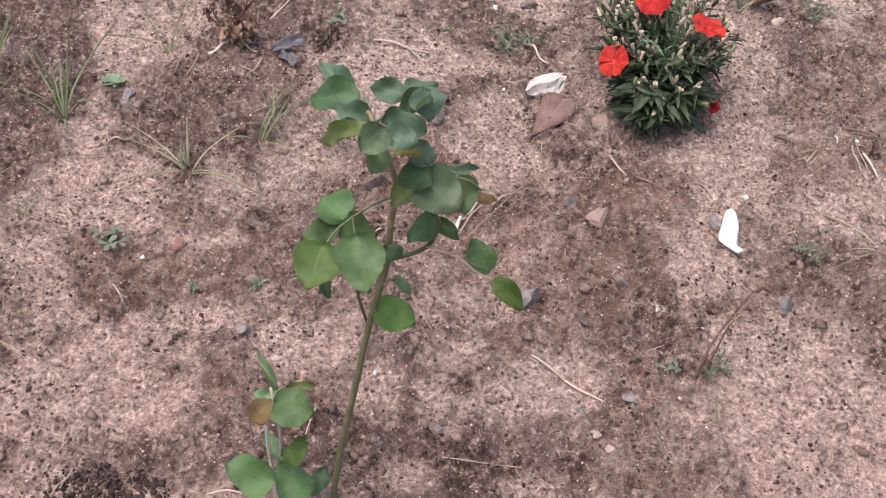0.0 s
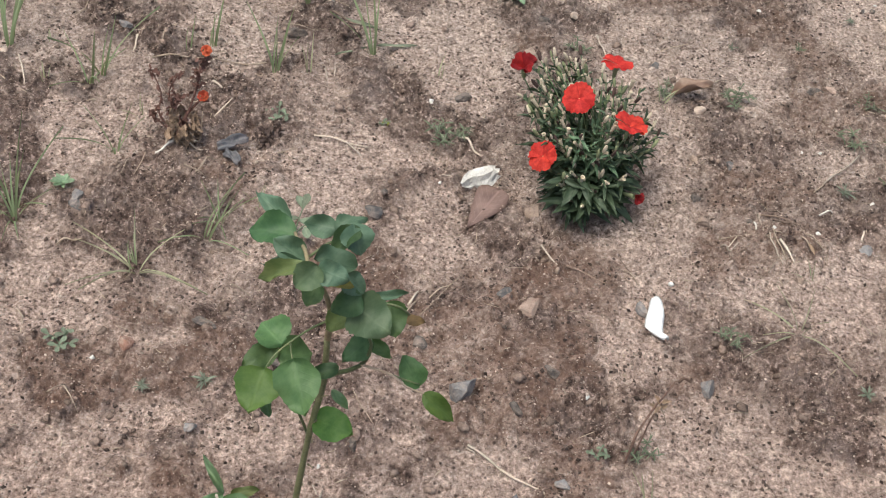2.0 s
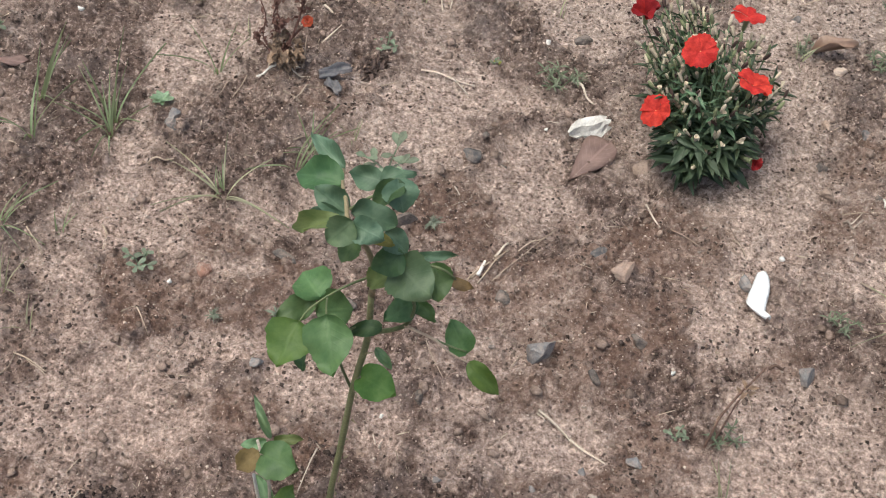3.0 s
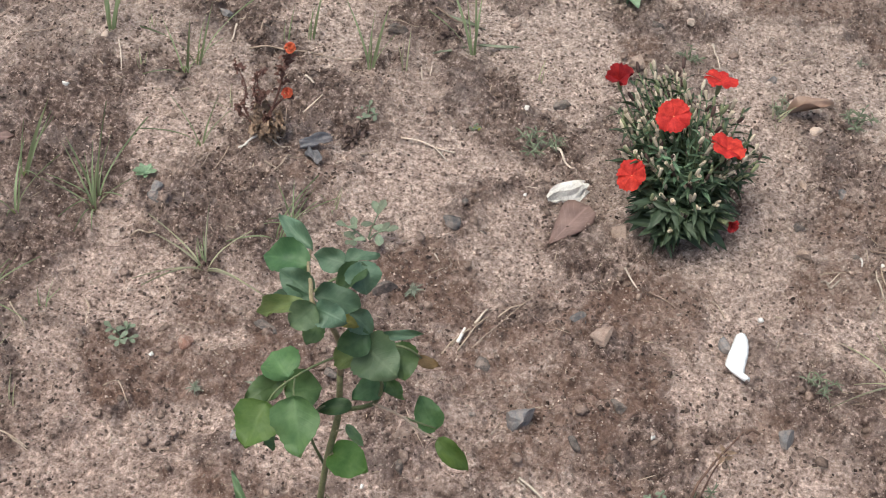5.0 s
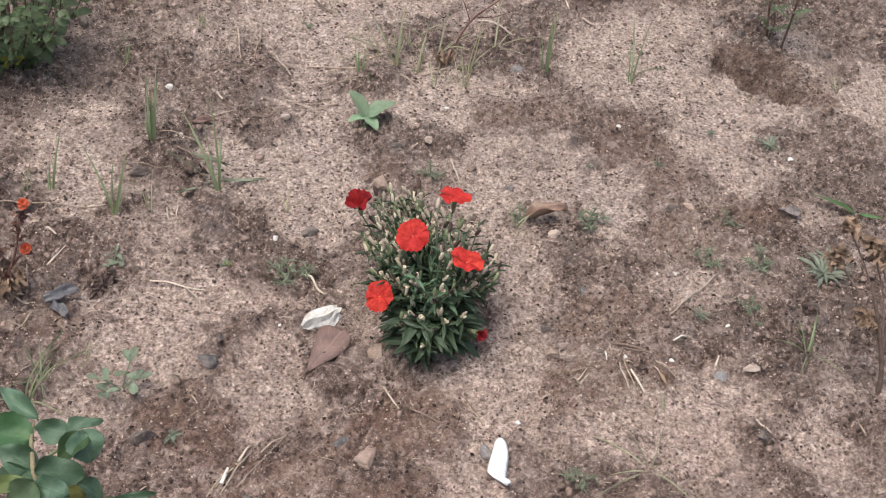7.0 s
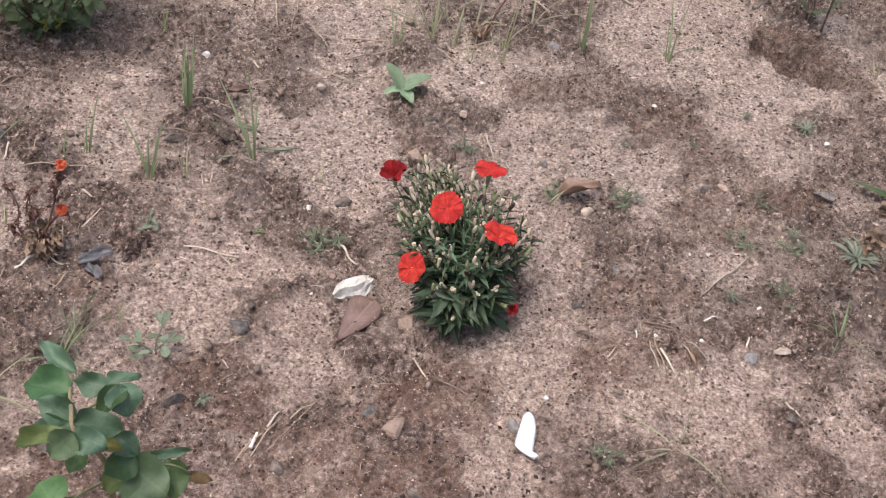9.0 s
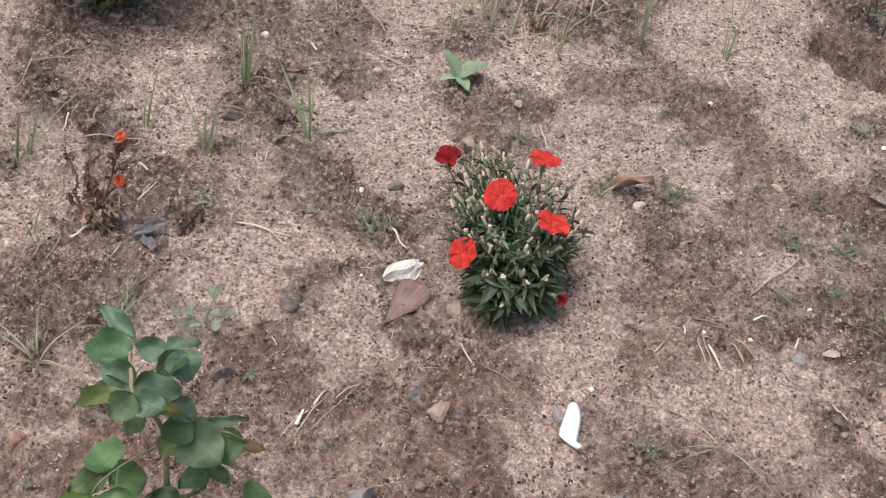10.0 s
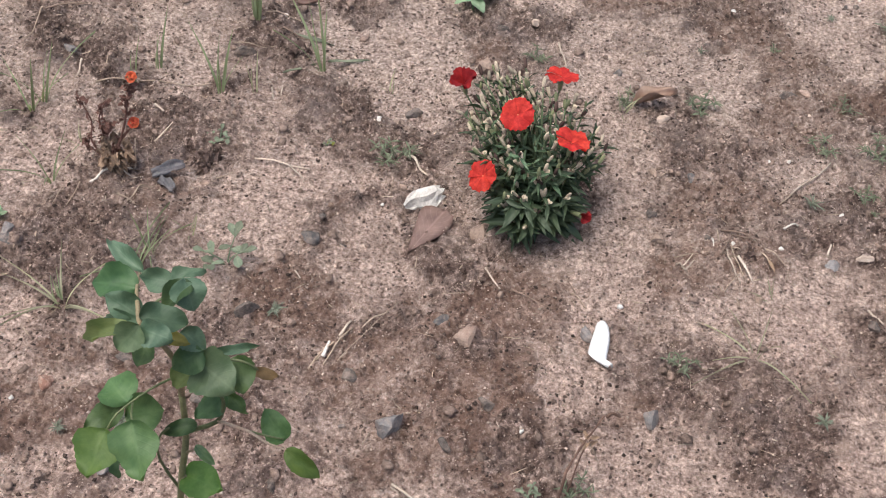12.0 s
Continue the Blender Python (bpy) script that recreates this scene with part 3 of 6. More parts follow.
def scatter(name, count, lo, hi, mat, label, category, flat=0.75, long=1.0, keep=None, tiny=False, few=3.0, area=(-0.98, 0.78, -0.62, 1.06)):
    """Many small bits that lie on the soil, in one mesh."""
    phi = (1 + 5**0.5) / 2
    ico = np.array([(1, 0, 0), (-1, 0, 0), (0, 1, 0), (0, -1, 0), (0, 0, 1), (0, 0, -1)]) if tiny else np.array([(-1, phi, 0), (1, phi, 0), (-1, -phi, 0), (1, -phi, 0), (0, -1, phi), (0, 1, phi), (0, -1, -phi), (0, 1, -phi), (phi, 0, -1), (phi, 0, 1), (-phi, 0, -1), (-phi, 0, 1)]) / 1.9
    hull = bmesh.new()
    for p in ico:
        hull.verts.new(p)
    bmesh.ops.convex_hull(hull, input=hull.verts)
    hull.verts.index_update()
    tris = np.array([[v.index for v in f.verts] for f in hull.faces])
    base = np.array([v.co[:] for v in hull.verts])
    hull.free()
    x, y = nrg.uniform(area[0], area[1], count), nrg.uniform(area[2], area[3], count)
    if keep:
        ok = keep(x, y)
        x, y = x[ok], y[ok]
    k = len(x)
    r = lo * (hi / lo) ** (nrg.uniform(0, 1, k) ** few)
    z = height(x, y) + r * flat * 0.35
    ang = nrg.uniform(0, 2 * np.pi, k)
    v = base[None] * (1 + nrg.uniform(-0.45, 0.4, (k, len(base), 1)))
    v = v * (np.stack([r * long, r * nrg.uniform(0.6, 1, k), r * flat], -1))[:, None]
    c, s = np.cos(ang)[:, None], np.sin(ang)[:, None]
    v = np.stack([v[..., 0] * c - v[..., 1] * s + x[:, None], v[..., 0] * s + v[..., 1] * c + y[:, None], v[..., 2] + z[:, None]], -1)
    f = (tris[None] + len(base) * np.arange(k)[:, None, None]).reshape(-1, 3)
    me = bpy.data.meshes.new(name)
    me.vertices.add(k * len(base))
    me.vertices.foreach_set("co", v.ravel())
    me.loops.add(f.size)
    me.loops.foreach_set("vertex_index", f.ravel())
    me.polygons.add(len(f))
    me.polygons.foreach_set("loop_start", np.arange(len(f)) * 3)
    me.update(calc_edges=True)
    me.materials.append(mat)
    return tagged(new(name, me), label, category, kind="stuff")


def crusty(x, y):
    return nrg.uniform(0, 1, len(x)) > 0.15 + 0.62 * sandiness(x, y)


def clumped(x, y):
    return nrg.uniform(0, 1, len(x)) < np.clip((fbm(x, y, 17, 31, 5) - 0.44) * 5, 0.03, 1) * (1.0 - 0.5 * sandiness(x, y))


scatter("soil_clods", 90000, 0.0008, 0.0037, CLOD, "dark brown soil crumbs on the crust", "soil crumbs", flat=0.5, keep=clumped, tiny=True, few=2.1)
scatter("soil_lumps", 9000, 0.0014, 0.0075, LUMP, "brown lumps of caked soil", "soil lumps", flat=0.5, keep=crusty)
scatter("sand_grit", 38000, 0.0007, 0.0024, GRIT, "pale sand grains and grit on the soil", "grit", tiny=True)
def in_hollow(x, y):
    return ((x - MULCH[0]) / 0.06) ** 2 + ((y - MULCH[1]) / 0.03) ** 2 < nrg.uniform(0, 1.3, len(x))


def in_pit(x, y):
    """The scooped slope of dark loose soil below the sapling."""
    u, v = 0.815 * (x - 0.495) - 0.58 * (y - 0.705), 0.58 * (x - 0.495) + 0.815 * (y - 0.705)
    ragged = 0.5 * (fbm(x, y, 40, 9, 3) - 0.5)
    return (u / 0.095) ** 2 + (v / np.where(v > 0, 0.075, 0.028)) ** 2 < 0.75 + ragged + nrg.uniform(-0.5, 0.1, len(x)) * (v > 0)


MULCH = (-0.385, -0.535)
PIT_SOIL = plain("pit_soil", (0.13, 0.089, 0.072), (0.24, 0.168, 0.138), 0.95, 150, 0.1, 0.001, island=0.25)
scatter("loose_brown_soil", 12000, 0.0008, 0.0034, PIT_SOIL, "loose dark brown soil in a scooped pit", "soil crumbs", flat=0.5, keep=in_pit, tiny=True, area=(0.36, 0.64, 0.58, 0.84))
DARK = plain("dark_mulch", (0.035, 0.026, 0.024), (0.12, 0.085, 0.075), 0.9, 200, 0.15, 0.001, island=0.6)
scatter("dark_mulch", 12000, 0.0009, 0.0042, DARK, "dark crumbly mulch lying in a hollow", "mulch", keep=in_hollow, tiny=True, area=(-0.5, -0.27, -0.62, -0.47))
scatter("straw_bits", 700, 0.0005, 0.0008, CHAFF, "thin pale straw bits strewn on the soil", "straw", flat=0.9, long=18.0)
scatter("straw_chaff", 2600, 0.0004, 0.0011, CHAFF, "short broken bits of pale straw", "chaff", flat=0.8, long=7.0)

# ---- building blocks ----


def part(name, bm, mat, parent=None, label="", smooth=True):
    """One mesh object from a bmesh, in world places, under a thing or a part."""
    me = bpy.data.meshes.new(name)
    bm.to_mesh(me)
    bm.free()
    for p in me.polygons:
        p.use_smooth = smooth
    me.materials.append(mat)
    ob = new(name, me)
    if parent:
        ob.parent = parent
        ob.matrix_basis = WORLD[parent.name].inverted()
        WORLD[ob.name] = Matrix()
    return tagged(ob, label)


WORLD = {}


def thing(name, at, label, category, group=""):
    ob = new(name)
    ob.empty_display_size = 0.02
    ob.matrix_basis = Matrix.Translation(at)
    WORLD[ob.name] = Matrix.Translation(at)
    return tagged(ob, label, category, group)


def put(name, me, m, parent, label=""):
    """A part on a shared mesh at the world pose m."""
    ob = new(name, me)
    ob.parent = parent
    ob.matrix_basis = WORLD[parent.name].inverted() @ m
    WORLD[ob.name] = m
    return tagged(ob, label)


def tube(points, r0, r1, sides=6, lumps=0.0, bm=None):
    """A tapered, slightly knotty stem through the points, closed at both ends."""
    bm = bm or bmesh.new()
    pts = smooth_line([Vector(p) for p in points])
    last, rings = None, []
    for i, p in enumerate(pts):
        d = (pts[min(i + 1, len(pts) - 1)] - pts[max(i - 1, 0)]).normalized()
        u = d.orthogonal().normalized() if last is None else (last - d * last.dot(d)).normalized()
        last = u
        w = d.cross(u)
        k = i / (len(pts) - 1)
        r = (r0 + (r1 - r0) * k) * (1 + lumps * rnd.uniform(-1, 1))
        rings.append([bm.verts.new(p + r * (math.cos(a) * u + math.sin(a) * w)) for a in (2 * math.pi * s / sides for s in range(sides))])
    for a, b in zip(rings, rings[1:]):
        for s in range(sides):
            bm.faces.new((a[s], a[(s + 1) % sides], b[(s + 1) % sides], b[s]))
    bm.faces.new(rings[0][::-1])
    bm.faces.new(rings[-1])
    return bm


def smooth_line(pts, steps=3):
    if len(pts) < 3:
        return [pts[0].lerp(pts[1], k / 4) for k in range(5)]
    out = []
    for i in range(len(pts) - 1):
        a, b, c, d = pts[max(i - 1, 0)], pts[i], pts[i + 1], pts[min(i + 2, len(pts) - 1)]
        for s in range(steps):
            t = s / steps
            out.append(0.5 * (2 * b + (c - a) * t + (2 * a - 5 * b + 4 * c - d) * t * t + (3 * b - a - 3 * c + d) * t**3))
    return out + [pts[-1]]


def leaf_mesh(name, mat, shape, rows=9, fold=0.18, curl=-0.12, wave=0.03, seed=0, teeth=0.0):
    """A leaf of length 1 along y and width 1 across x, with its midrib in the middle."""
    rg = random.Random(seed)
    bm = bmesh.new()
    uvl = bm.loops.layers.uv.new("UVMap")
    grid, at = [], {}
    for i in range(rows + 1):
        v = i / rows
        w = max(0.012, shape(v)) * (1 + (teeth if i % 2 else -teeth))
        row = []
        for u in (-1, -0.5, 0, 0.5, 1):
            z = fold * abs(u) * w + curl * v * v + wave * math.sin(7 * v + 2.5 * u + seed) * abs(u) * 2 + rg.uniform(-1, 1) * wave * 0.3
            p = bm.verts.new((u * w * (1 + rg.uniform(-0.05, 0.05)), v - 0.03 * abs(u), z))
            at[p] = (0.5 + u / 2, v)
            row.append(p)
        grid.append(row)
    for a, b in zip(grid, grid[1:]):
        for k in range(4):
            f = bm.faces.new((a[k], a[k + 1], b[k + 1], b[k]))
            f.smooth = True
            for lp in f.loops:
                lp[uvl].uv = at[lp.vert]
    me = bpy.data.meshes.new(name)
    bm.to_mesh(me)
    bm.free()
    me.materials.append(mat)
    return me


def ovate(v):
    return 0.5 * math.sin(math.pi * min(1, v) ** 0.78) ** 0.62 if 0 < v < 1 else 0.0


def lance(v):
    return 0.5 * math.sin(math.pi * v**0.75) ** 0.85 if 0 < v < 1 else 0.0


def teardrop(v):
    return 0.5 * (v / 0.68) ** 0.8 if v < 0.68 else 0.5 * max(0, 1 - ((v - 0.68) / 0.32) ** 2.4) ** 0.5


def spoon(v):
    return 0.12 + 0.4 * math.sin(math.pi * v**1.7) ** 0.8 if 0 < v < 1 else 0.08


def blade(v):
    return 0.5 * (1 - v**2.2) ** 0.7 * (0.75 + 0.25 * min(1, v * 5))


def leaf_pose(base, way, normal, length, width):
    y = Vector(way).normalized()
    x = y.cross(Vector(normal)).normalized()
    z = x.cross(y)
    return Matrix.Translation(base) @ Matrix((x * width, y * length, z * length)).transposed().to_4x4()


def leaf_set(name, mat, shape, count, aspect=0.5, **more):
    return [leaf_mesh(name, mat, shape, seed=k, fold=aspect * rnd.uniform(0.1, 0.75), curl=rnd.uniform(-0.3, 0.05), **more) for k in range(count)]


# ---- the young rose ----
ROSE_LEAVES = {k: leaf_set("leaf", m, ovate, 5, 0.95, rows=16, teeth=0.012, wave=0.07) for k, m in ROSE.items()}


def leaf_between(plant, base, tip, normal, width, tone):
    way = Vector(tip) - Vector(base)
    put("leaf", rnd.choice(ROSE_LEAVES[tone]), leaf_pose(base, way, normal, way.length * 1.06, width * 1.1), plant, "browned leaf" if tone == "dead" else "")


def stalk(plant, points, r0, r1, mat, name="stem", label="", sides=7, lumps=0.06):
    return part(name, tube(points, r0, r1, sides, lumps), mat, plant, label)


rose = thing("rose_plant", (-0.197, -0.496, ground_z(-0.197, -0.496)), "young rose plant with round blue-green leaves on one thin stem", "rose plant")
stalk(rose, [(-0.198, -0.498, -0.012), (-0.193, -0.490, 0.08), (-0.187, -0.480, 0.146), (-0.179, -0.468, 0.235), (-0.172, -0.458, 0.287), (-0.172, -0.451, 0.333)], 0.0030, 0.0024, ROSE_STEM, label="green woody stem")
stalk(rose, [(-0.172, -0.451, 0.330), (-0.170, -0.452, 0.363), (-0.175, -0.455, 0.391), (-0.184, -0.462, 0.420), (-0.190, -0.450, 0.424), (-0.202, -0.425, 0.408), (-0.210, -0.402, 0.396)], 0.0025, 0.0010, ROSE_BARK, "shoot")
stalk(rose, [(-0.170, -0.458, 0.296), (-0.145, -0.460, 0.319), (-0.138, -0.460, 0.347), (-0.146, -0.458, 0.362)], 0.0019, 0.0010, ROSE_STALK, "branch")
stalk(rose, [(-0.144, -0.461, 0.322), (-0.121, -0.465, 0.322), (-0.109, -0.465, 0.311), (-0.095, -0.465, 0.306)], 0.0012, 0.0007, STICK["straw"], "branch", "dry leaf stalk")
stalk(rose, [(-0.121, -0.465, 0.322), (-0.111, -0.460, 0.312), (-0.100, -0.455, 0.303)], 0.0009, 0.0006, ROSE_STALK, "branch")
stalk(rose, [(-0.180, -0.467, 0.222), (-0.190, -0.470, 0.270), (-0.186, -0.470, 0.301), (-0.177, -0.470, 0.316)], 0.0012, 0.0008, ROSE_STALK, "branch")
stalk(rose, [(-0.170, -0.453, 0.358), (-0.184, -0.470, 0.361), (-0.200, -0.490, 0.357), (-0.206, -0.500, 0.348)], 0.0009, 0.0006, ROSE_STALK, "branch")
stalk(rose, [(-0.192, -0.482, 0.360), (-0.189, -0.492, 0.362), (-0.185, -0.500, 0.362)], 0.0008, 0.0006, ROSE_STALK, "branch")
stalk(rose, [(-0.170, -0.452, 0.361), (-0.155, -0.452, 0.377), (-0.126, -0.452, 0.386), (-0.114, -0.450, 0.376)], 0.0014, 0.0007, ROSE_STALK, "branch")
stalk(rose, [(-0.186, -0.455, 0.424), (-0.172, -0.440, 0.428), (-0.155, -0.437, 0.428)], 0.0011, 0.0007, ROSE_STALK, "branch")
for k in range(9):
    z = 0.05 + 0.028 * k
    x, y = -0.1955 + 0.085 * z, -0.494 + 0.115 * z
    a = k * 2.4
    stalk(rose, [(x, y, z), (x + 0.006 * math.cos(a), y + 0.006 * math.sin(a), z + 0.001)], 0.0011, 0.0002, ROSE_BARK, "thorn", sides=4, lumps=0)
leaf_between(rose, (-0.204, -0.420, 0.403), (-0.237, -0.420, 0.404), (0.04, -0.39, 0.92), 0.024, "deep")
leaf_between(rose, (-0.215, -0.390, 0.382), (-0.243, -0.372, 0.387), (-0.08, -0.38, 0.92), 0.013, "blue")
leaf_between(rose, (-0.173, -0.430, 0.429), (-0.195, -0.429, 0.428), (-0.05, -0.70, 0.71), 0.015, "blue")
leaf_between(rose, (-0.155, -0.440, 0.444), (-0.171, -0.456, 0.438), (0.05, -0.39, 0.92), 0.014, "deep")
leaf_between(rose, (-0.160, -0.440, 0.447), (-0.150, -0.453, 0.435), (0.38, -0.45, 0.81), 0.021, "blue")
leaf_between(rose, (-0.174, -0.430, 0.430), (-0.156, -0.421, 0.438), (-0.26, -0.27, 0.93), 0.010, "blue")
leaf_between(rose, (-0.190, -0.450, 0.413), (-0.212, -0.446, 0.425), (0.30, -0.56, 0.77), 0.018, "blue")
leaf_between(rose, (-0.185, -0.460, 0.418), (-0.223, -0.450, 0.406), (-0.37, -0.32, 0.87), 0.010, "blue")
leaf_between(rose, (-0.179, -0.470, 0.441), (-0.152, -0.462, 0.433), (0.34, -0.20, 0.92), 0.018, "blue")
leaf_between(rose, (-0.182, -0.480, 0.444), (-0.213, -0.483, 0.427), (-0.39, -0.47, 0.79), 0.012, "olive")
leaf_between(rose, (-0.175, -0.480, 0.446), (-0.186, -0.493, 0.436), (0.19, -0.69, 0.70), 0.019, "pale")
leaf_between(rose, (-0.175, -0.480, 0.444), (-0.155, -0.486, 0.444), (-0.22, -0.68, 0.69), 0.016, "blue")
leaf_between(rose, (-0.172, -0.460, 0.408), (-0.155, -0.463, 0.413), (-0.31, -0.35, 0.88), 0.010, "yellow")
leaf_between(rose, (-0.163, -0.450, 0.405), (-0.147, -0.455, 0.397), (0.21, -0.61, 0.76), 0.016, "blue")
leaf_between(rose, (-0.177, -0.470, 0.415), (-0.180, -0.485, 0.409), (0.01, -0.35, 0.94), 0.014, "fresh")
leaf_between(rose, (-0.149, -0.455, 0.394), (-0.165, -0.469, 0.388), (0.26, -0.63, 0.73), 0.019, "deep")
leaf_between(rose, (-0.152, -0.457, 0.375), (-0.171, -0.466, 0.365), (-0.23, -0.48, 0.84), 0.017, "olive")
leaf_between(rose, (-0.155, -0.456, 0.383), (-0.126, -0.471, 0.380), (-0.18, -0.49, 0.86), 0.030, "pale")
leaf_between(rose, (-0.130, -0.445, 0.380), (-0.121, -0.464, 0.367), (0.13, -0.50, 0.85), 0.020, "fresh")
leaf_between(rose, (-0.120, -0.440, 0.358), (-0.104, -0.443, 0.363), (-0.35, -0.33, 0.87), 0.008, "dead")
leaf_between(rose, (-0.140, -0.450, 0.339), (-0.156, -0.469, 0.335), (0.08, -0.26, 0.96), 0.017, "deep")
leaf_between(rose, (-0.140, -0.445, 0.333), (-0.123, -0.457, 0.332), (-0.34, -0.57, 0.75), 0.010, "fresh")
leaf_between(rose, (-0.145, -0.440, 0.371), (-0.120, -0.435, 0.382), (-0.24, -0.50, 0.83), 0.007, "blue")
leaf_between(rose, (-0.200, -0.475, 0.348), (-0.218, -0.461, 0.352), (0.02, -0.22, 0.97), 0.026, "fresh")
leaf_between(rose, (-0.206, -0.475, 0.344), (-0.222, -0.499, 0.341), (0.39, -0.37, 0.85), 0.017, "fresh")
leaf_between(rose, (-0.201, -0.480, 0.338), (-0.179, -0.469, 0.336), (0.31, -0.44, 0.84), 0.026, "fresh")
leaf_between(rose, (-0.185, -0.500, 0.366), (-0.171, -0.531, 0.351), (-0.16, -0.49, 0.85), 0.029, "fresh")
leaf_between(rose, (-0.206, -0.500, 0.349), (-0.210, -0.529, 0.339), (-0.07, -0.32, 0.94), 0.030, "bright")
leaf_between(rose, (-0.161, -0.460, 0.311), (-0.182, -0.471, 0.310), (0.20, -0.47, 0.86), 0.011, "deep")
leaf_between(rose, (-0.100, -0.455, 0.300), (-0.116, -0.442, 0.316), (0.28, -0.59, 0.76), 0.018, "fresh")
leaf_between(rose, (-0.095, -0.465, 0.306), (-0.070, -0.476, 0.295), (0.12, -0.56, 0.82), 0.014, "bright")
leaf_between(rose, (-0.175, -0.465, 0.245), (-0.146, -0.473, 0.249), (-0.20, -0.21, 0.96), 0.026, "bright")
leaf_between(rose, (-0.165, -0.460, 0.281), (-0.150, -0.467, 0.271), (0.28, -0.55, 0.79), 0.007, "pale")
leaf_between(rose, (-0.204, -0.500, 0.313), (-0.202, -0.510, 0.307), (-0.21, -0.52, 0.83), 0.008, "deep")

sprout = thing("rose_sprout", (-0.243, -0.504, ground_z(-0.243, -0.504)), "short rose sprout with few round leaves beside the stem", "rose plant")
stalk(sprout, [(-0.248, -0.500, 0.163), (-0.240, -0.505, 0.100), (-0.243, -0.508, 0.038), (-0.242, -0.502, -0.014)], 0.0012, 0.0020, STICK["pale"], label="pale dry stem")
stalk(sprout, [(-0.250, -0.510, 0.122), (-0.249, -0.510, 0.083), (-0.246, -0.510, 0.041), (-0.244, -0.508, -0.01)], 0.0014, 0.0018, STICK["white"], label="bleached dead stem")
leaf_between(sprout, (-0.243, -0.503, 0.147), (-0.212, -0.511, 0.158), (-0.40, -0.32, 0.86), 0.029, "fresh")
leaf_between(sprout, (-0.248, -0.500, 0.143), (-0.261, -0.514, 0.132), (-0.03, -0.60, 0.80), 0.018, "dead")
leaf_between(sprout, (-0.253, -0.470, 0.112), (-0.276, -0.446, 0.129), (0.20, -0.45, 0.87), 0.007, "pale")
leaf_between(sprout, (-0.246, -0.490, 0.145), (-0.263, -0.500, 0.146), (0.35, -0.49, 0.79), 0.009, "pale")
leaf_between(sprout, (-0.238, -0.490, 0.147), (-0.218, -0.482, 0.152), (-0.11, -0.29, 0.95), 0.009, "olive")
leaf_between(sprout, (-0.236, -0.510, 0.072), (-0.260, -0.491, 0.080), (0.04, -0.33, 0.94), 0.012, "pale")
leaf_between(sprout, (-0.236, -0.540, 0.088), (-0.275, -0.533, 0.091), (-0.07, -0.69, 0.72), 0.032, "fresh")
leaf_between(sprout, (-0.227, -0.520, 0.089), (-0.221, -0.503, 0.107), (-0.18, -0.68, 0.71), 0.016, "bright")
leaf_between(sprout, (-0.236, -0.530, 0.055), (-0.211, -0.515, 0.062), (-0.12, -0.22, 0.97), 0.037, "fresh")
leaf_between(sprout, (-0.213, -0.510, 0.025), (-0.207, -0.489, 0.038), (-0.32, -0.43, 0.84), 0.017, "deep")

class LeafBag:
    """Leaves of one plant: the first 300 as parts, the rest joined into one mass."""

    def __init__(self, plant, meshes, rg):
        self.plant, self.meshes, self.rg, self.count = plant, meshes, rg, 0
        self.bm = bmesh.new()
        self.uv = self.bm.loops.layers.uv.new("UVMap")

    def add(self, p, way, normal, length, width):
        m, me = leaf_pose(p, way, normal, length, width), self.rg.choice(self.meshes)
        self.count += 1
        if self.count <= 300:
            put("leaf", me, m, self.plant)
            return
        at = [self.bm.verts.new(m @ v.co) for v in me.vertices]
        data = me.uv_layers[0].data
        for poly in me.polygons:
            f = self.bm.faces.new([at[i] for i in poly.vertices])
            for lp, li in zip(f.loops, poly.loop_indices):
                lp[self.uv].uv = data[li].uv

    def close(self, mat):
        tagged(part("leaf_mass", self.bm, mat, self.plant), kind="stuff")


# ---- the red pinks ----
PINK_LEAVES = leaf_set("leaf", PINK_LEAF, lance, 8, 0.3, rows=7, wave=0.02)


def petal_mesh(mat, seed):
    """A petal of length 1 with a fringed outer edge."""
    rg = random.Random(seed)
    bm = bmesh.new()
    uvl = bm.loops.layers.uv.new("UVMap")
    grid, at = [], {}
    for i in range(6):
        v = i / 5
        row = []
        for j in range(11):
            u = j / 5 - 1
            a = 0.74 * u
            far = v * (1 - 0.10 * u**4) + ((0.035 if j % 2 else -0.035) + rg.uniform(-0.035, 0.035)) * (i == 5)
            ripple = 0.10 * math.sin(4.5 * u + 1.7 * seed) * v**2 + 0.035 * math.sin(11 * u + seed) * v**3
            p = bm.verts.new((far * math.sin(a), far * math.cos(a), 0.20 * v - 0.20 * v**3 + ripple + 0.05 * u * v))
            at[p] = (0.5 + u / 2, v)
            row.append(p)
        grid.append(row)
    for a, b in zip(grid, grid[1:]):
        for k in range(10):
            f = bm.faces.new((a[k], a[k + 1], b[k + 1], b[k]))
            f.smooth = True
            for lp in f.loops:
                lp[uvl].uv = at[lp.vert]
    me = bpy.data.meshes.new("petal")
    bm.to_mesh(me)
    bm.free()
    me.materials.append(mat)
    return me


def lathe(name, mat, rings, sides=7):
    """A closed turned shape along y from (place, radius) rings."""
    bm = bmesh.new()
    loops = [[bm.verts.new((r * math.cos(2 * math.pi * s / sides), y, r * math.sin(2 * math.pi * s / sides))) for s in range(sides)] for y, r in rings]
    for a, b in zip(loops, loops[1:]):
        for s in range(sides):
            bm.faces.new((a[s], b[s], b[(s + 1) % sides], a[(s + 1) % sides])).smooth = True
    bm.faces.new(loops[0])
    bm.faces.new(loops[-1][::-1])
    me = bpy.data.meshes.new(name)
    bm.to_mesh(me)
    bm.free()
    me.materials.append(mat)
    return me


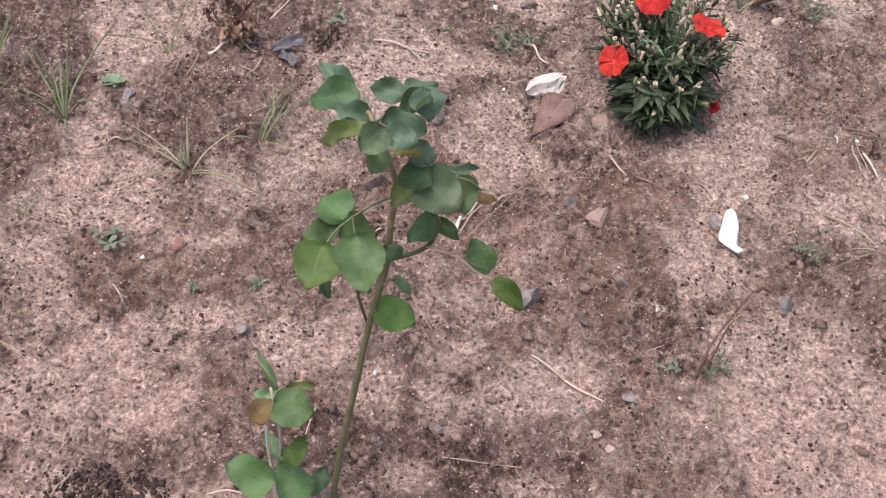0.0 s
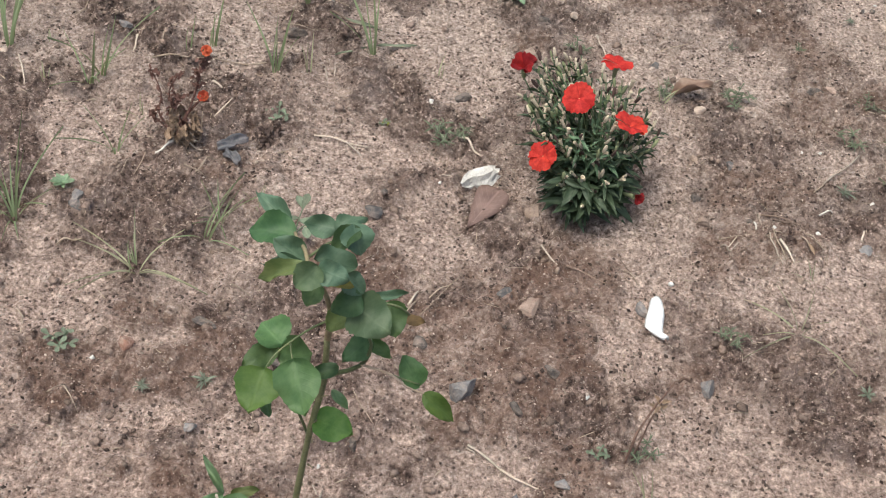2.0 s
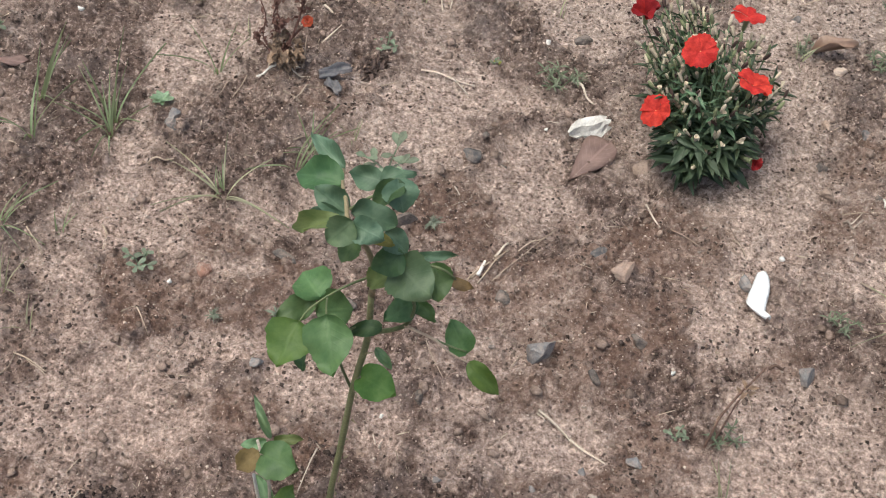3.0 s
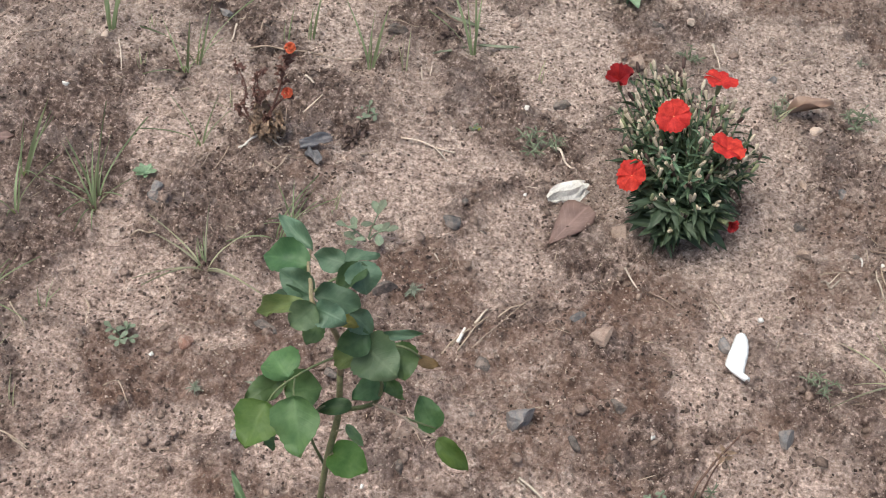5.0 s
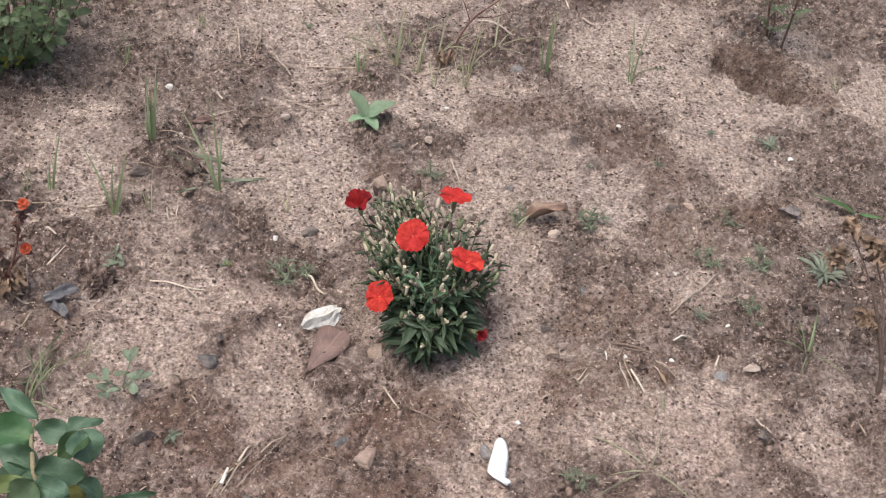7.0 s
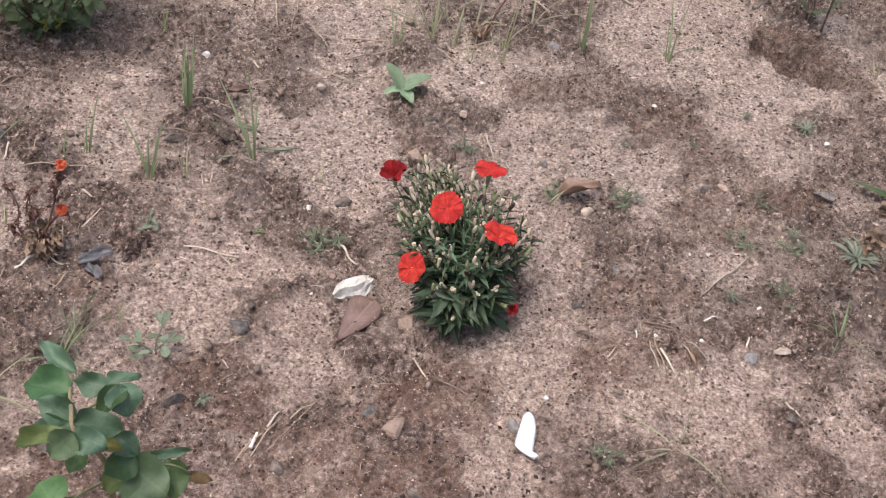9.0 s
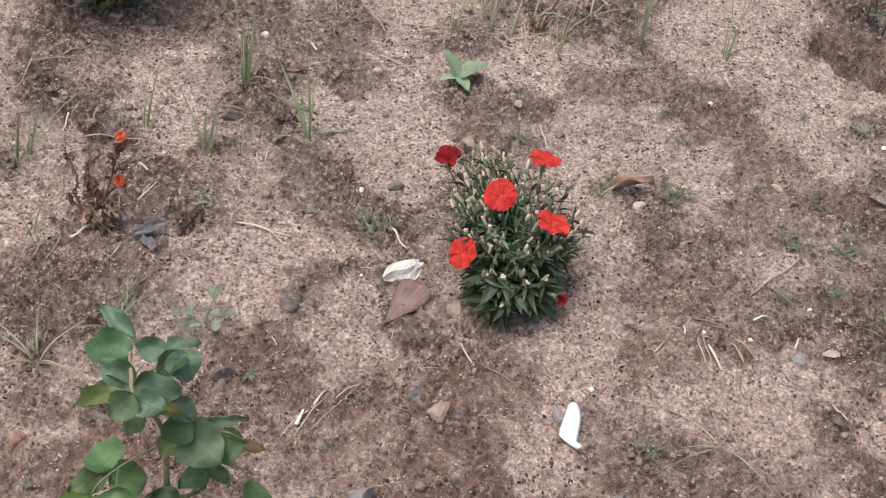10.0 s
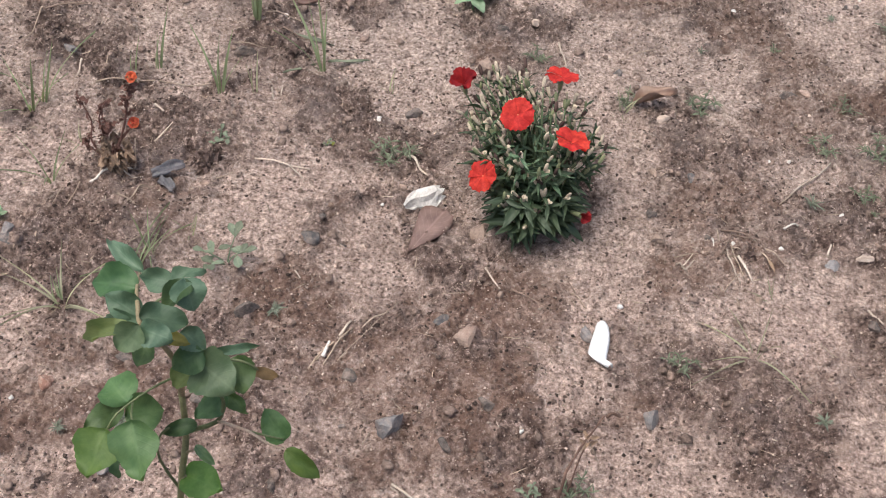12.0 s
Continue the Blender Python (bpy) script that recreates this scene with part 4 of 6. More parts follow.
BUD_SHAPE = [(0.0, 0.05), (0.08, 0.14), (0.4, 0.18), (0.75, 0.16), (0.9, 0.11), (1.0, 0.04)]
HUSK_SHAPE = [(0.0, 0.05), (0.1, 0.13), (0.5, 0.16), (0.85, 0.19), (1.0, 0.21), (0.9, 0.12), (0.7, 0.04)]
BUDS = [lathe("bud", BUD_GREEN, BUD_SHAPE), lathe("bud", BUD_TAN, HUSK_SHAPE), lathe("bud", BUD_TAN, BUD_SHAPE), lathe("bud", BUD_DARK, BUD_SHAPE)]
CALYX = lathe("calyx", BUD_GREEN, HUSK_SHAPE)
PETALS = {"red": [petal_mesh(PETAL, k) for k in range(3)], "old": [petal_mesh(PETAL_OLD, k + 5) for k in range(3)], "orange": [petal_mesh(PETAL_ORANGE, k + 9) for k in range(2)]}
EYE = lathe("flower_eye", POLLEN, [(-0.03, 0.05), (0.04, 0.09), (0.10, 0.05), (0.13, 0.01)])


def turned(at, way, size, spin=0.0):
    y = Vector(way).normalized()
    x = y.orthogonal().normalized()
    z = x.cross(y)
    return Matrix.Translation(at) @ Matrix((x, y, z)).transposed().to_4x4() @ Matrix.Rotation(spin, 4, "Y") @ Matrix.Scale(size, 4)


def flower(plant, at, facing, r, kind, petals=5, close=0.0, eye=True):
    """Calyx with a ring of overlapping petals; close folds them up."""
    f = Vector(facing).normalized()
    at = Vector(at)
    head = put("flower", CALYX, turned(at - f * 0.018, f, 0.018), plant, {"red": "bright orange-red flower", "old": "wilted dark red flower", "orange": "small orange flower"}[kind])
    side = f.orthogonal().normalized()
    for k in range(petals):
        a = 2 * math.pi * k / petals + 0.4
        out = Matrix.Rotation(a, 3, f) @ side
        way = out * math.cos(close) + f * math.sin(close)
        nrm = f * math.cos(close) - out * math.sin(close) + out.cross(f) * 0.09
        s = r * rnd.uniform(0.94, 1.05)
        put("petal", rnd.choice(PETALS[kind]), leaf_pose(at + f * 0.0007 * (k % 2), way, nrm, s, s), head)
    if eye:
        put("flower_eye", EYE, turned(at, f, r * 0.42), head, "pale orange centre")
    return head


def pink_plant():
    cx, cy = 0.033, 0.082
    z0 = ground_z(cx, cy)
    plant = thing("pink_plant", (cx, cy, z0), "bushy dianthus plant with red flowers, narrow leaves and dry buds", "flower plant")
    rg = random.Random(11)
    bag = LeafBag(plant, PINK_LEAVES, rg)
    leaf_at = bag.add
    heads = [((0.006, 0.095, 0.141), (-0.10, -0.55, 0.8), 0.0190, "red", 0.1), ((-0.022, 0.052, 0.082), (-0.55, -0.42, 0.66), 0.0192, "red", 0.08),
             ((0.069, 0.078, 0.127), (0.12, 0.12, 0.98), 0.0200, "red", 0.30), ((-0.062, 0.150, 0.125), (-0.1, -0.25, 0.95), 0.0212, "old", 0.86),
             ((0.046, 0.173, 0.137), (0.02, 0.2, 0.97), 0.0185, "red", 0.15), ((0.093, 0.046, 0.050), (0.7, -0.6, 0.4), 0.011, "old", 0.95)]
    for at, face, r, kind, close in heads:
        flower(plant, at, face, r, kind, 5 if kind == "red" else 4, close, kind == "red")
        f = Vector(face).normalized()
        neck = Vector(at) - f * 0.017
        root = Vector((cx, cy, z0)) + 0.25 * Vector((neck.x - cx, neck.y - cy, 0))
        part("stem", tube([root, root.lerp(neck, 0.5) + Vector((0, 0, 0.012)), neck], 0.0014, 0.0009, 5), PINK_STEM, plant)
    for s in range(96 + 16 + 14):
        az = 2 * math.pi * (s * 0.618034 + rg.uniform(-0.04, 0.04))
        out = math.sqrt((s + 0.5) / 96)
        if s >= 96:
            az, out = radians(rg.uniform(80, 165)), rg.uniform(0.6, 1.15)
        reach = 0.098 * out * rg.uniform(0.78, 1.12) * (1 - 0.28 * max(0, -math.cos(az - 0.5)) * (math.sin(az) < 0.3))
        reach *= 1 - 0.12 * (out < 1) * (math.sin(az) < 0)
        tall = (0.130 - 0.058 * out**2.2 + 0.036 * math.sin(az) * out) * rg.uniform(0.78, 1.08)
        if s >= 112:
            # tall outer shoots behind the flowers
            az, reach, tall = radians(rg.uniform(98, 152)), rg.uniform(0.080, 0.112), rg.uniform(0.100, 0.126)
        root = Vector((cx + 0.016 * out * math.cos(az), cy + 0.016 * out * math.sin(az), z0 - 0.004))
        tip = Vector((cx - 0.13 * tall + reach * math.cos(az), cy + 0.012 + reach * 0.95 * math.sin(az), z0 + tall))
        if any((tip - Vector(h[0])).length < 0.022 for h in heads):
            continue
        bend = Vector((cx + 0.5 * reach * math.cos(az) + rg.uniform(-0.006, 0.006), cy + 0.5 * reach * math.sin(az) + rg.uniform(-0.006, 0.006), z0 + tall * 0.6))
        part("stem", tube([root, bend, tip], 0.0012, 0.0007, 5), PINK_STEM, plant)
        pairs = 5
        for k in range(pairs):
            f = 0.12 + 0.82 * k / (pairs - 1) + rg.uniform(-0.06, 0.05)
            p = root.lerp(bend, f * 2) if f < 0.5 else bend.lerp(tip, f * 2 - 1)
            up = (tip - bend).normalized()
            spin = rg.uniform(0, math.pi)
            for half in (0, math.pi):
                sideways = Vector((math.cos(spin + half + k * 1.57), math.sin(spin + half + k * 1.57), 0))
                way = (sideways + Vector((math.cos(az), math.sin(az), 0)) * 0.55 * out + up * rg.uniform(0.0, 0.9) + Vector((0, 0, rg.uniform(-0.35, 0.1)))).normalized()
                size = rg.uniform(0.026, 0.046) * (1.1 - 0.75 * min(1, (p.z - z0) / 0.11)) + 0.002
                leaf_at(p, way, (up - way * 0.5 + sideways * rg.uniform(-0.4, 0.4)).normalized(), size, size * rg.uniform(0.17, 0.27))
        for k in range(rg.choice((2, 3, 3, 4, 5)) if out > 0.35 else rg.choice((0, 1, 2))):
            up = ((tip - bend).normalized() + Vector((rg.uniform(-0.7, 0.7), rg.uniform(-0.7, 0.7), rg.uniform(0.0, 0.9)))).normalized()
            low = tip.lerp(bend, 0.2 * k)
            put("bud", rg.choices(BUDS, (3, 5, 5, 3))[0], turned(low - up * 0.001, up, rg.uniform(0.0075, 0.0135), rg.uniform(0, 6)), plant)
    for k in range(24):
        az = rg.uniform(math.pi * 1.22, math.pi * 1.95)
        p = Vector((cx + 0.042 * math.cos(az) * rg.uniform(0.5, 1), cy + 0.045 * math.sin(az) * rg.uniform(0.5, 1), z0 + rg.uniform(0.015, 0.055)))
        size = rg.uniform(0.028, 0.048)
        leaf_at(p, (math.cos(az) + rg.uniform(-0.5, 0.5), math.sin(az), rg.uniform(-0.35, 0.4)), (0, -0.4, 1), size, size * rg.uniform(0.2, 0.3))
    for k in range(18):
        az = rg.uniform(-0.75 * math.pi, 0.9 * math.pi)
        p = Vector((cx + 0.03 * math.cos(az), cy + 0.03 * math.sin(az), z0 + rg.uniform(0.002, 0.014)))
        way = Vector((math.cos(az), math.sin(az), rg.uniform(-0.05, 0.25)))
        size = rg.uniform(0.026, 0.042)
        leaf_at(p, way, (0, 0, 1), size, size * 0.17)
    bag.close(PINK_LEAF)


pink_plant()

# ---- the faded orange plant ----
BITS = leaf_set("dry_leaf", DEAD_DARK, lance, 4, rows=4, wave=0.12)
SHEATH = leaf_set("dry_leaf", DEAD_BROWN, ovate, 3, rows=5, wave=0.14)


def dried_marigold():
    bx, by = -0.455, 0.034
    z0 = ground_z(bx, by)
    plant = thing("withered_flower_plant", (bx, by, z0), "withered dark brown plant with two small orange flowers", "flower plant")
    rg = random.Random(4)

    def scaly(line, count, r, lo, hi, start=0.2):
        """A wiry stem set with small curled dead leaves."""
        pts = smooth_line([Vector(p) for p in line])
        part("stem", tube(line, r, r * 0.55, 5, 0.12), DEAD_DARK, plant)
        for k in range(count):
            f = start + (1 - start) * rg.uniform(0, 1)
            p = pts[min(len(pts) - 1, int(f * len(pts)))] + Vector((rg.uniform(-1, 1), rg.uniform(-1, 1), rg.uniform(-1, 1))) * 0.0025
            way = Vector((rg.uniform(-1, 1), rg.uniform(-1, 1), rg.uniform(-0.5, 0.9)))
            size = rg.uniform(lo, hi)
            put("dry_leaf", rg.choice(BITS), leaf_pose(p, way, (rg.uniform(-1, 1), rg.uniform(-1, 1), 1), size, size * rg.uniform(0.4, 0.7)), plant)

    foot, fork = (-0.468, 0.024, z0 - 0.01), (-0.467, 0.038, 0.030)
    scaly([foot, fork, (-0.478, 0.042, 0.050), (-0.474, 0.045, 0.080), (-0.483, 0.045, 0.112)], 20, 0.0014, 0.005, 0.010, 0.35)
    scaly([fork, (-0.462, 0.043, 0.060), (-0.464, 0.045, 0.085), (-0.451, 0.045, 0.113)], 24, 0.0013, 0.005, 0.010)
    scaly([fork, (-0.463, 0.043, 0.055), (-0.459, 0.045, 0.075), (-0.444, 0.044, 0.082)], 22, 0.0012, 0.006, 0.011)
    scaly([fork, (-0.478, 0.042, 0.036), (-0.488, 0.043, 0.046)], 10, 0.0011, 0.005, 0.009)
    scaly([(-0.462, 0.030, z0 - 0.01), (-0.452, 0.038, 0.035), (-0.444, 0.044, 0.054), (-0.427, 0.049, 0.078)], 12, 0.0022, 0.006, 0.012)
    scaly([(-0.448, 0.040, 0.040), (-0.434, 0.048, 0.085), (-0.428, 0.052, 0.115), (-0.419, 0.054, 0.143)], 30, 0.0016, 0.006, 0.012, 0.35)
    for k in range(70):
        a, h = rg.uniform(0, 6.28), rg.uniform(0, 0.036)
        p = Vector((-0.447 + 0.0105 * math.cos(a), 0.036 + 0.009 * math.sin(a), z0 - 0.004 + h))
        size = rg.uniform(0.007, 0.016)
        put("dry_leaf", rg.choice(SHEATH), leaf_pose(p, (0.6 * math.cos(a), 0.6 * math.sin(a), rg.uniform(-0.6, 0.9)), (math.cos(a), math.sin(a), 0.4), size, size * rg.uniform(0.5, 0.8)), plant)
    part("stem", tube([(-0.466, 0.022, z0 - 0.01), (-0.466, 0.028, 0.022), (-0.466, 0.036, 0.035)], 0.0022, 0.0015, 6, 0.1), STICK["straw"], plant, "pale dry stalk")
    part("stem", tube([(-0.430, 0.034, z0 - 0.01), (-0.428, 0.042, 0.03), (-0.426, 0.047, 0.06)], 0.0010, 0.0006, 5, 0.1), STICK["straw"], plant, "pale dry stalk")
    for at in ((-0.419, 0.054, 0.147), (-0.425, 0.050, 0.081)):
        flower(plant, at, (0.05, -0.5, 0.85), 0.0072, "orange", 7, 0.35, False)
        flower(plant, (at[0], at[1] - 0.001, at[2] + 0.002), (0.3, -0.4, 0.85), 0.0055, "orange", 6, 0.95, False)


dried_marigold()

# ---- shrub, sapling and other upright plants ----


def shrub():
    bx, by = -0.62, 0.50
    z0 = ground_z(bx, by)
    plant = thing("leafy_shrub", (bx, by, z0), "dense dark green shrub with small oval leaves", "shrub")
    rg = random.Random(21)
    bag = LeafBag(plant, leaf_set("leaf", SHRUB_LEAF, ovate, 5, rows=6, wave=0.03), rg)
    for s in range(30):
        az, out = 2 * math.pi * s * 0.618, math.sqrt((s + 0.5) / 30) * rg.uniform(0.85, 1.1)
        root = Vector((bx + 0.02 * math.cos(az), by + 0.02 * math.sin(az), z0 - 0.008))
        tip = Vector((bx + 0.12 * out * math.cos(az), by + 0.12 * out * math.sin(az), z0 + 0.23 - 0.11 * out**2))
        mid = root.lerp(tip, 0.5) + Vector((0.02 * math.cos(az), 0.02 * math.sin(az), 0))
        part("stem", tube([root, mid, tip], 0.0015, 0.0007, 5), DEAD_TWIG, plant)
        for k in range(22):
            f = 0.05 + 0.95 * k / 21
            p = root.lerp(mid, f * 2) if f < 0.5 else mid.lerp(tip, f * 2 - 1)
            a = rg.uniform(0, 6.28)
            way = Vector((math.cos(a) + 0.7 * math.cos(az), math.sin(a) + 0.7 * math.sin(az), rg.uniform(-0.4, 0.5)))
            size = rg.uniform(0.011, 0.023)
            bag.add(p + way.normalized() * 0.006, way, (0.5 * rg.uniform(-1, 1), -0.3 + 0.4 * rg.uniform(-1, 1), 1), size, size * 0.62)
    bag.close(SHRUB_LEAF)
    for x, y, w in ((-0.602, 0.452, 0.6), (-0.585, 0.458, 0.5)):
        put("leaf", ROSE_LEAVES["yellow"][0], leaf_pose((x, y, ground_z(x, y) + 0.022), (0.2, -0.5, w), (0, -0.7, 0.6), 0.026, 0.014), plant, "yellowed leaf")


shrub()


def sapling():
    bx, by = 0.508, 0.776
    z0 = ground_z(bx, by)
    plant = thing("thin_sapling", (bx, by, z0), "thin sapling with dark stems and feathery pale leaves", "sapling")
    rg = random.Random(9)
    meshes = leaf_set("leaflet", SAPLING_LEAF, lance, 3, 0.3, rows=5, wave=0.01)
    for x, y, lean, tall in ((0.499, 0.792, -0.05, 0.20), (0.501, 0.790, -0.003, 0.06), (0.517, 0.759, -0.005, 0.22)):
        root = Vector((x, y, ground_z(x, y) - 0.006))
        tip = root + Vector((lean, 0.02, tall))
        mid = root.lerp(tip, 0.5) + Vector((0.006, 0, 0))
        part("stem", tube([root, mid, tip], 0.0018, 0.0010, 6), DEAD_TWIG, plant)
        for k in range(16 if tall > 0.1 else 3):
            f = 0.22 + 0.76 * k / 15
            p = root.lerp(tip, f)
            a = k * 2.4 + x * 50
            way = Vector((math.cos(a), math.sin(a), 0.6)).normalized()
            end = p + way * rg.uniform(0.022, 0.045)
            part("leaf_stalk", tube([p, p.lerp(end, 0.5) + Vector((0, 0, 0.006)), end], 0.0007, 0.0004, 4), SAPLING_LEAF, plant)
            for j in range(8):
                q = p.lerp(end, 0.2 + 0.11 * j)
                for sgn in (-1, 1):
                    w = way * 0.4 + Vector((-way.y, way.x, 0.1)) * sgn
                    put("leaflet", rg.choice(meshes), leaf_pose(q + Vector((0, 0, 0.004)), w, (0, 0, 1), 0.008, 0.0036), plant)


sapling()


def dry_seed_plant():
    bx, by = 0.579, 0.092
    z0 = ground_z(bx, by)
    plant = thing("dry_seed_plant", (bx, by, z0), "dead brown flower plant with crumpled seed heads", "dry plant")
    rg = random.Random(3)
    heads = leaf_set("dry_petal", DEAD_BROWN, ovate, 4, rows=5, wave=0.16)
    fork = Vector((0.566, 0.100, z0 + 0.05))
    part("stem", tube([(bx, by, z0 - 0.01), fork, (0.524, 0.120, z0 + 0.15)], 0.0035, 0.0016, 6, 0.1), STICK["brown"], plant)
    for x, y, z in ((0.485, 0.143, 0.158), (0.484, 0.143, 0.205), (0.510, 0.129, 0.195), (0.524, 0.122, 0.182), (0.536, 0.128, 0.19), (0.536, 0.115, 0.096)):
        tip = Vector((x, y, z0 + z))
        part("stem", tube([fork, fork.lerp(tip, 0.55) + Vector((0.006, 0, 0.004)), tip], 0.0014, 0.0009, 5), STICK["brown"], plant)
        for k in range(16):
            way = Vector((rg.uniform(-1, 1), rg.uniform(-1, 1), rg.uniform(-0.3, 1)))
            size = rg.uniform(0.012, 0.020)
            put("dry_petal", rg.choice(heads), leaf_pose(tip, way, (rg.uniform(-1, 1), rg.uniform(-1, 1), 1), size, size * 0.8), plant)


dry_seed_plant()


def seedling():
    bx, by = -0.094, 0.455
    z0 = ground_z(bx, by)
    plant = thing("seedling", (bx, by, z0), "young seedling with four broad pale green leaves", "seedling")
    meshes = [leaf_mesh("leaf", WEED["broad"], ovate, 9, 0.2, -0.1, 0.02, k) for k in range(2)]
    part("stem", tube([(bx, by, z0 - 0.005), (bx, by, z0 + 0.02)], 0.0018, 0.0014, 6), WEED["broad"], plant)
    for a, tilt, size, w in ((2.5, 0.8, 0.044, 0.021), (0.45, 0.55, 0.045, 0.026), (-0.9, -0.1, 0.030, 0.017), (3.6, -0.05, 0.028, 0.015)):
        put("leaf", meshes[int(size * 1000) % 2], leaf_pose((bx, by, z0 + 0.019), (math.cos(a), math.sin(a), tilt), (-0.5 * math.cos(a), -0.5 * math.sin(a), 1), size, w), plant)


seedling()


def bare_stem(points, mat, r, label):
    x, y = points[0][:2]
    z0 = ground_z(x, y)
    plant = thing("bare_stem", (x, y, z0), label, "dead stem")
    part("stem", tube([(x, y, z0 - 0.008)] + [(a, b, c + z0) for a, b, c in points[1:]], r, r * 0.55, 6, 0.12), mat, plant)
    return plant, z0


# broken stem with side stub, and the red-brown twig further back
bs, bz = bare_stem([(0.110, -0.287, 0.000), (0.112, -0.284, 0.027), (0.113, -0.279, 0.043), (0.119, -0.270, 0.059), (0.125, -0.263, 0.077), (0.130, -0.258, 0.085), (0.138, -0.249, 0.102)], DEAD_TWIG, 0.0015, "broken dark brown stem standing in the sand")
part("stub", tube([(0.116, -0.284, bz), (0.120, -0.277, bz + 0.027), (0.124, -0.268, bz + 0.059), (0.130, -0.261, bz + 0.079)], 0.0012, 0.0007, 5, 0.15), DEAD_TWIG, bs)
part("stub", tube([(0.128, -0.263, bz + 0.077), (0.135, -0.266, bz + 0.067), (0.140, -0.268, bz + 0.054)], 0.0008, 0.0004, 5, 0.1), STICK["straw"], bs)
part("stub", tube([(0.141, -0.249, bz + 0.101), (0.145, -0.247, bz + 0.106), (0.153, -0.246, bz + 0.101)], 0.0018, 0.0012, 5, 0.15), DEAD_TWIG, bs)
for k in range(5):
    put("dry_leaf", SHEATH[k % 3], leaf_pose((0.128, -0.263, bz + 0.083 - 0.004 * k), (math.cos(2.2 * k), math.sin(2.2 * k), 0.4), (0, -0.6, 1), 0.011, 0.004), bs)
rt, rz = bare_stem([(-0.002, 0.615, 0), (0.015, 0.618, 0.045), (0.033, 0.616, 0.086), (0.058, 0.618, 0.112), (0.085, 0.62, 0.14)], DEAD_DARK, 0.0018, "thin red-brown twig with side shoots")
part("stub", tube([(0.030, 0.616, rz + 0.08), (0.012, 0.62, rz + 0.12), (-0.012, 0.62, rz + 0.14)], 0.001, 0.0006, 5), DEAD_DARK, rt)
part("stub", tube([(0.036, 0.616, rz + 0.09), (0.06, 0.62, rz + 0.09), (0.08, 0.62, rz + 0.10)], 0.001, 0.0006, 5), DEAD_DARK, rt)
for k in range(6):
    put("dry_leaf", SHEATH[k % 3], leaf_pose((-0.002, 0.615, rz + 0.003), (math.cos(k), math.sin(k), 0.9), (0, -1, 0.3), 0.024, 0.009), rt)

# ---- grass tufts and low weeds ----
BLADES = {k: [leaf_mesh("blade", m, blade, 10, 0.02, c, 0.002, i) for i, c in enumerate((-0.18, -0.34, -0.55, -0.75))] for k, m in GRASS.items()}


def tuft(x, y, tall, lean, count, spread, kind):
    z0 = ground_z(x, y)
    label = {"fresh": "tuft of thin green grass blades in the sand", "dull": "sparse tuft of dull half-dry grass"}[kind]
    plant = thing("grass_tuft", (x, y, z0), label, "grass", "grass tufts")
    rg = random.Random(int(1000 * x) * 31 + int(1000 * y))
    tall = max(0.025, tall)
    count = max(2, count)
    for k in range(count):
        a = 2 * math.pi * k / count + rg.uniform(-0.5, 0.5)
        s = spread * rg.uniform(0.3, 1.3) * (0.35 if k == 0 else 1)
        way = Vector((lean / tall * 0.9 + s * math.cos(a), s * math.sin(a), 1)).normalized()
        size = math.hypot(tall, lean) * rg.uniform(0.5, 0.9) * (1.0 if k else 1.18) * (1 + 0.5 * spread)
        nrm = Vector((-way.x, -way.y, 0.3)) if s > 0.15 else Vector((rg.uniform(-0.5, 0.5), -1, 0.2))
        wide = min(0.0045, max(0.0018, size * 0.034)) * rg.uniform(0.7, 1.3)
        mesh = BLADES[kind][min(3, int(rg.uniform(0, 2.6) + 2.2 * s))]
        put("blade", mesh, leaf_pose((x + 0.003 * math.cos(a), y + 0.003 * math.sin(a), z0 - 0.003), way, nrm, size, wide), plant)


WEED_LEAVES = {k: leaf_set("leaf", m, {"soft": spoon, "grey": lance, "fine": lance, "broad": ovate}[k], 4, 0.3, rows=6, wave=0.02) for k, m in WEED.items()}
WEED_LABELS = {"soft": "low weed with soft pale green leaves", "grey": "small grey-green weed rosette on the soil", "fine": "fine-leaved low weed sprawling on the soil", "broad": "small weed with curled broad leaves"}


def weed(x, y, r, count, kind):
    z0 = ground_z(x, y)
    plant = thing("weed", (x, y, z0), WEED_LABELS[kind], "weed", "low weeds")
    rg = random.Random(int(1000 * x) * 17 + int(1000 * y) + 5)
    shoots = 1 if kind in ("grey", "broad") else 4
    for s in range(shoots):
        a = 2 * math.pi * s / shoots + rg.uniform(-0.6, 0.6)
        far = r * rg.uniform(0.5, 0.8) * (shoots > 1)
        top = Vector((x + far * math.cos(a), y + far * math.sin(a), z0 + r * rg.uniform(0.25, 0.7)))
        if shoots > 1:
            part("stem", tube([(x, y, z0 - 0.004), (x + 0.4 * far * math.cos(a), y + 0.4 * far * math.sin(a), z0 + r * 0.25), top], 0.0011, 0.0006, 5), WEED[kind], plant)
        n = count + 8 if shoots == 1 else max(3, (count * (4 if kind == "fine" else 2)) // shoots)
        for k in range(n):
            b = k * 2.399 + a
            f = 1.0 if shoots == 1 else rg.uniform(0.35, 1)
            p = Vector((x, y, z0 + 0.002)).lerp(top, f) if shoots > 1 else Vector((x, y, z0 + 0.003))
            way = Vector((math.cos(b), math.sin(b), rg.uniform(0.1, 0.6)))
            size = r * (rg.uniform(0.4, 1.0) if shoots == 1 else rg.uniform(0.3, 0.55))
            put("leaf", rg.choice(WEED_LEAVES[kind]), leaf_pose(p, way, (0, 0, 1), size, size * {"soft": 0.5, "grey": 0.17, "fine": 0.17, "broad": 0.5}[kind]), plant)


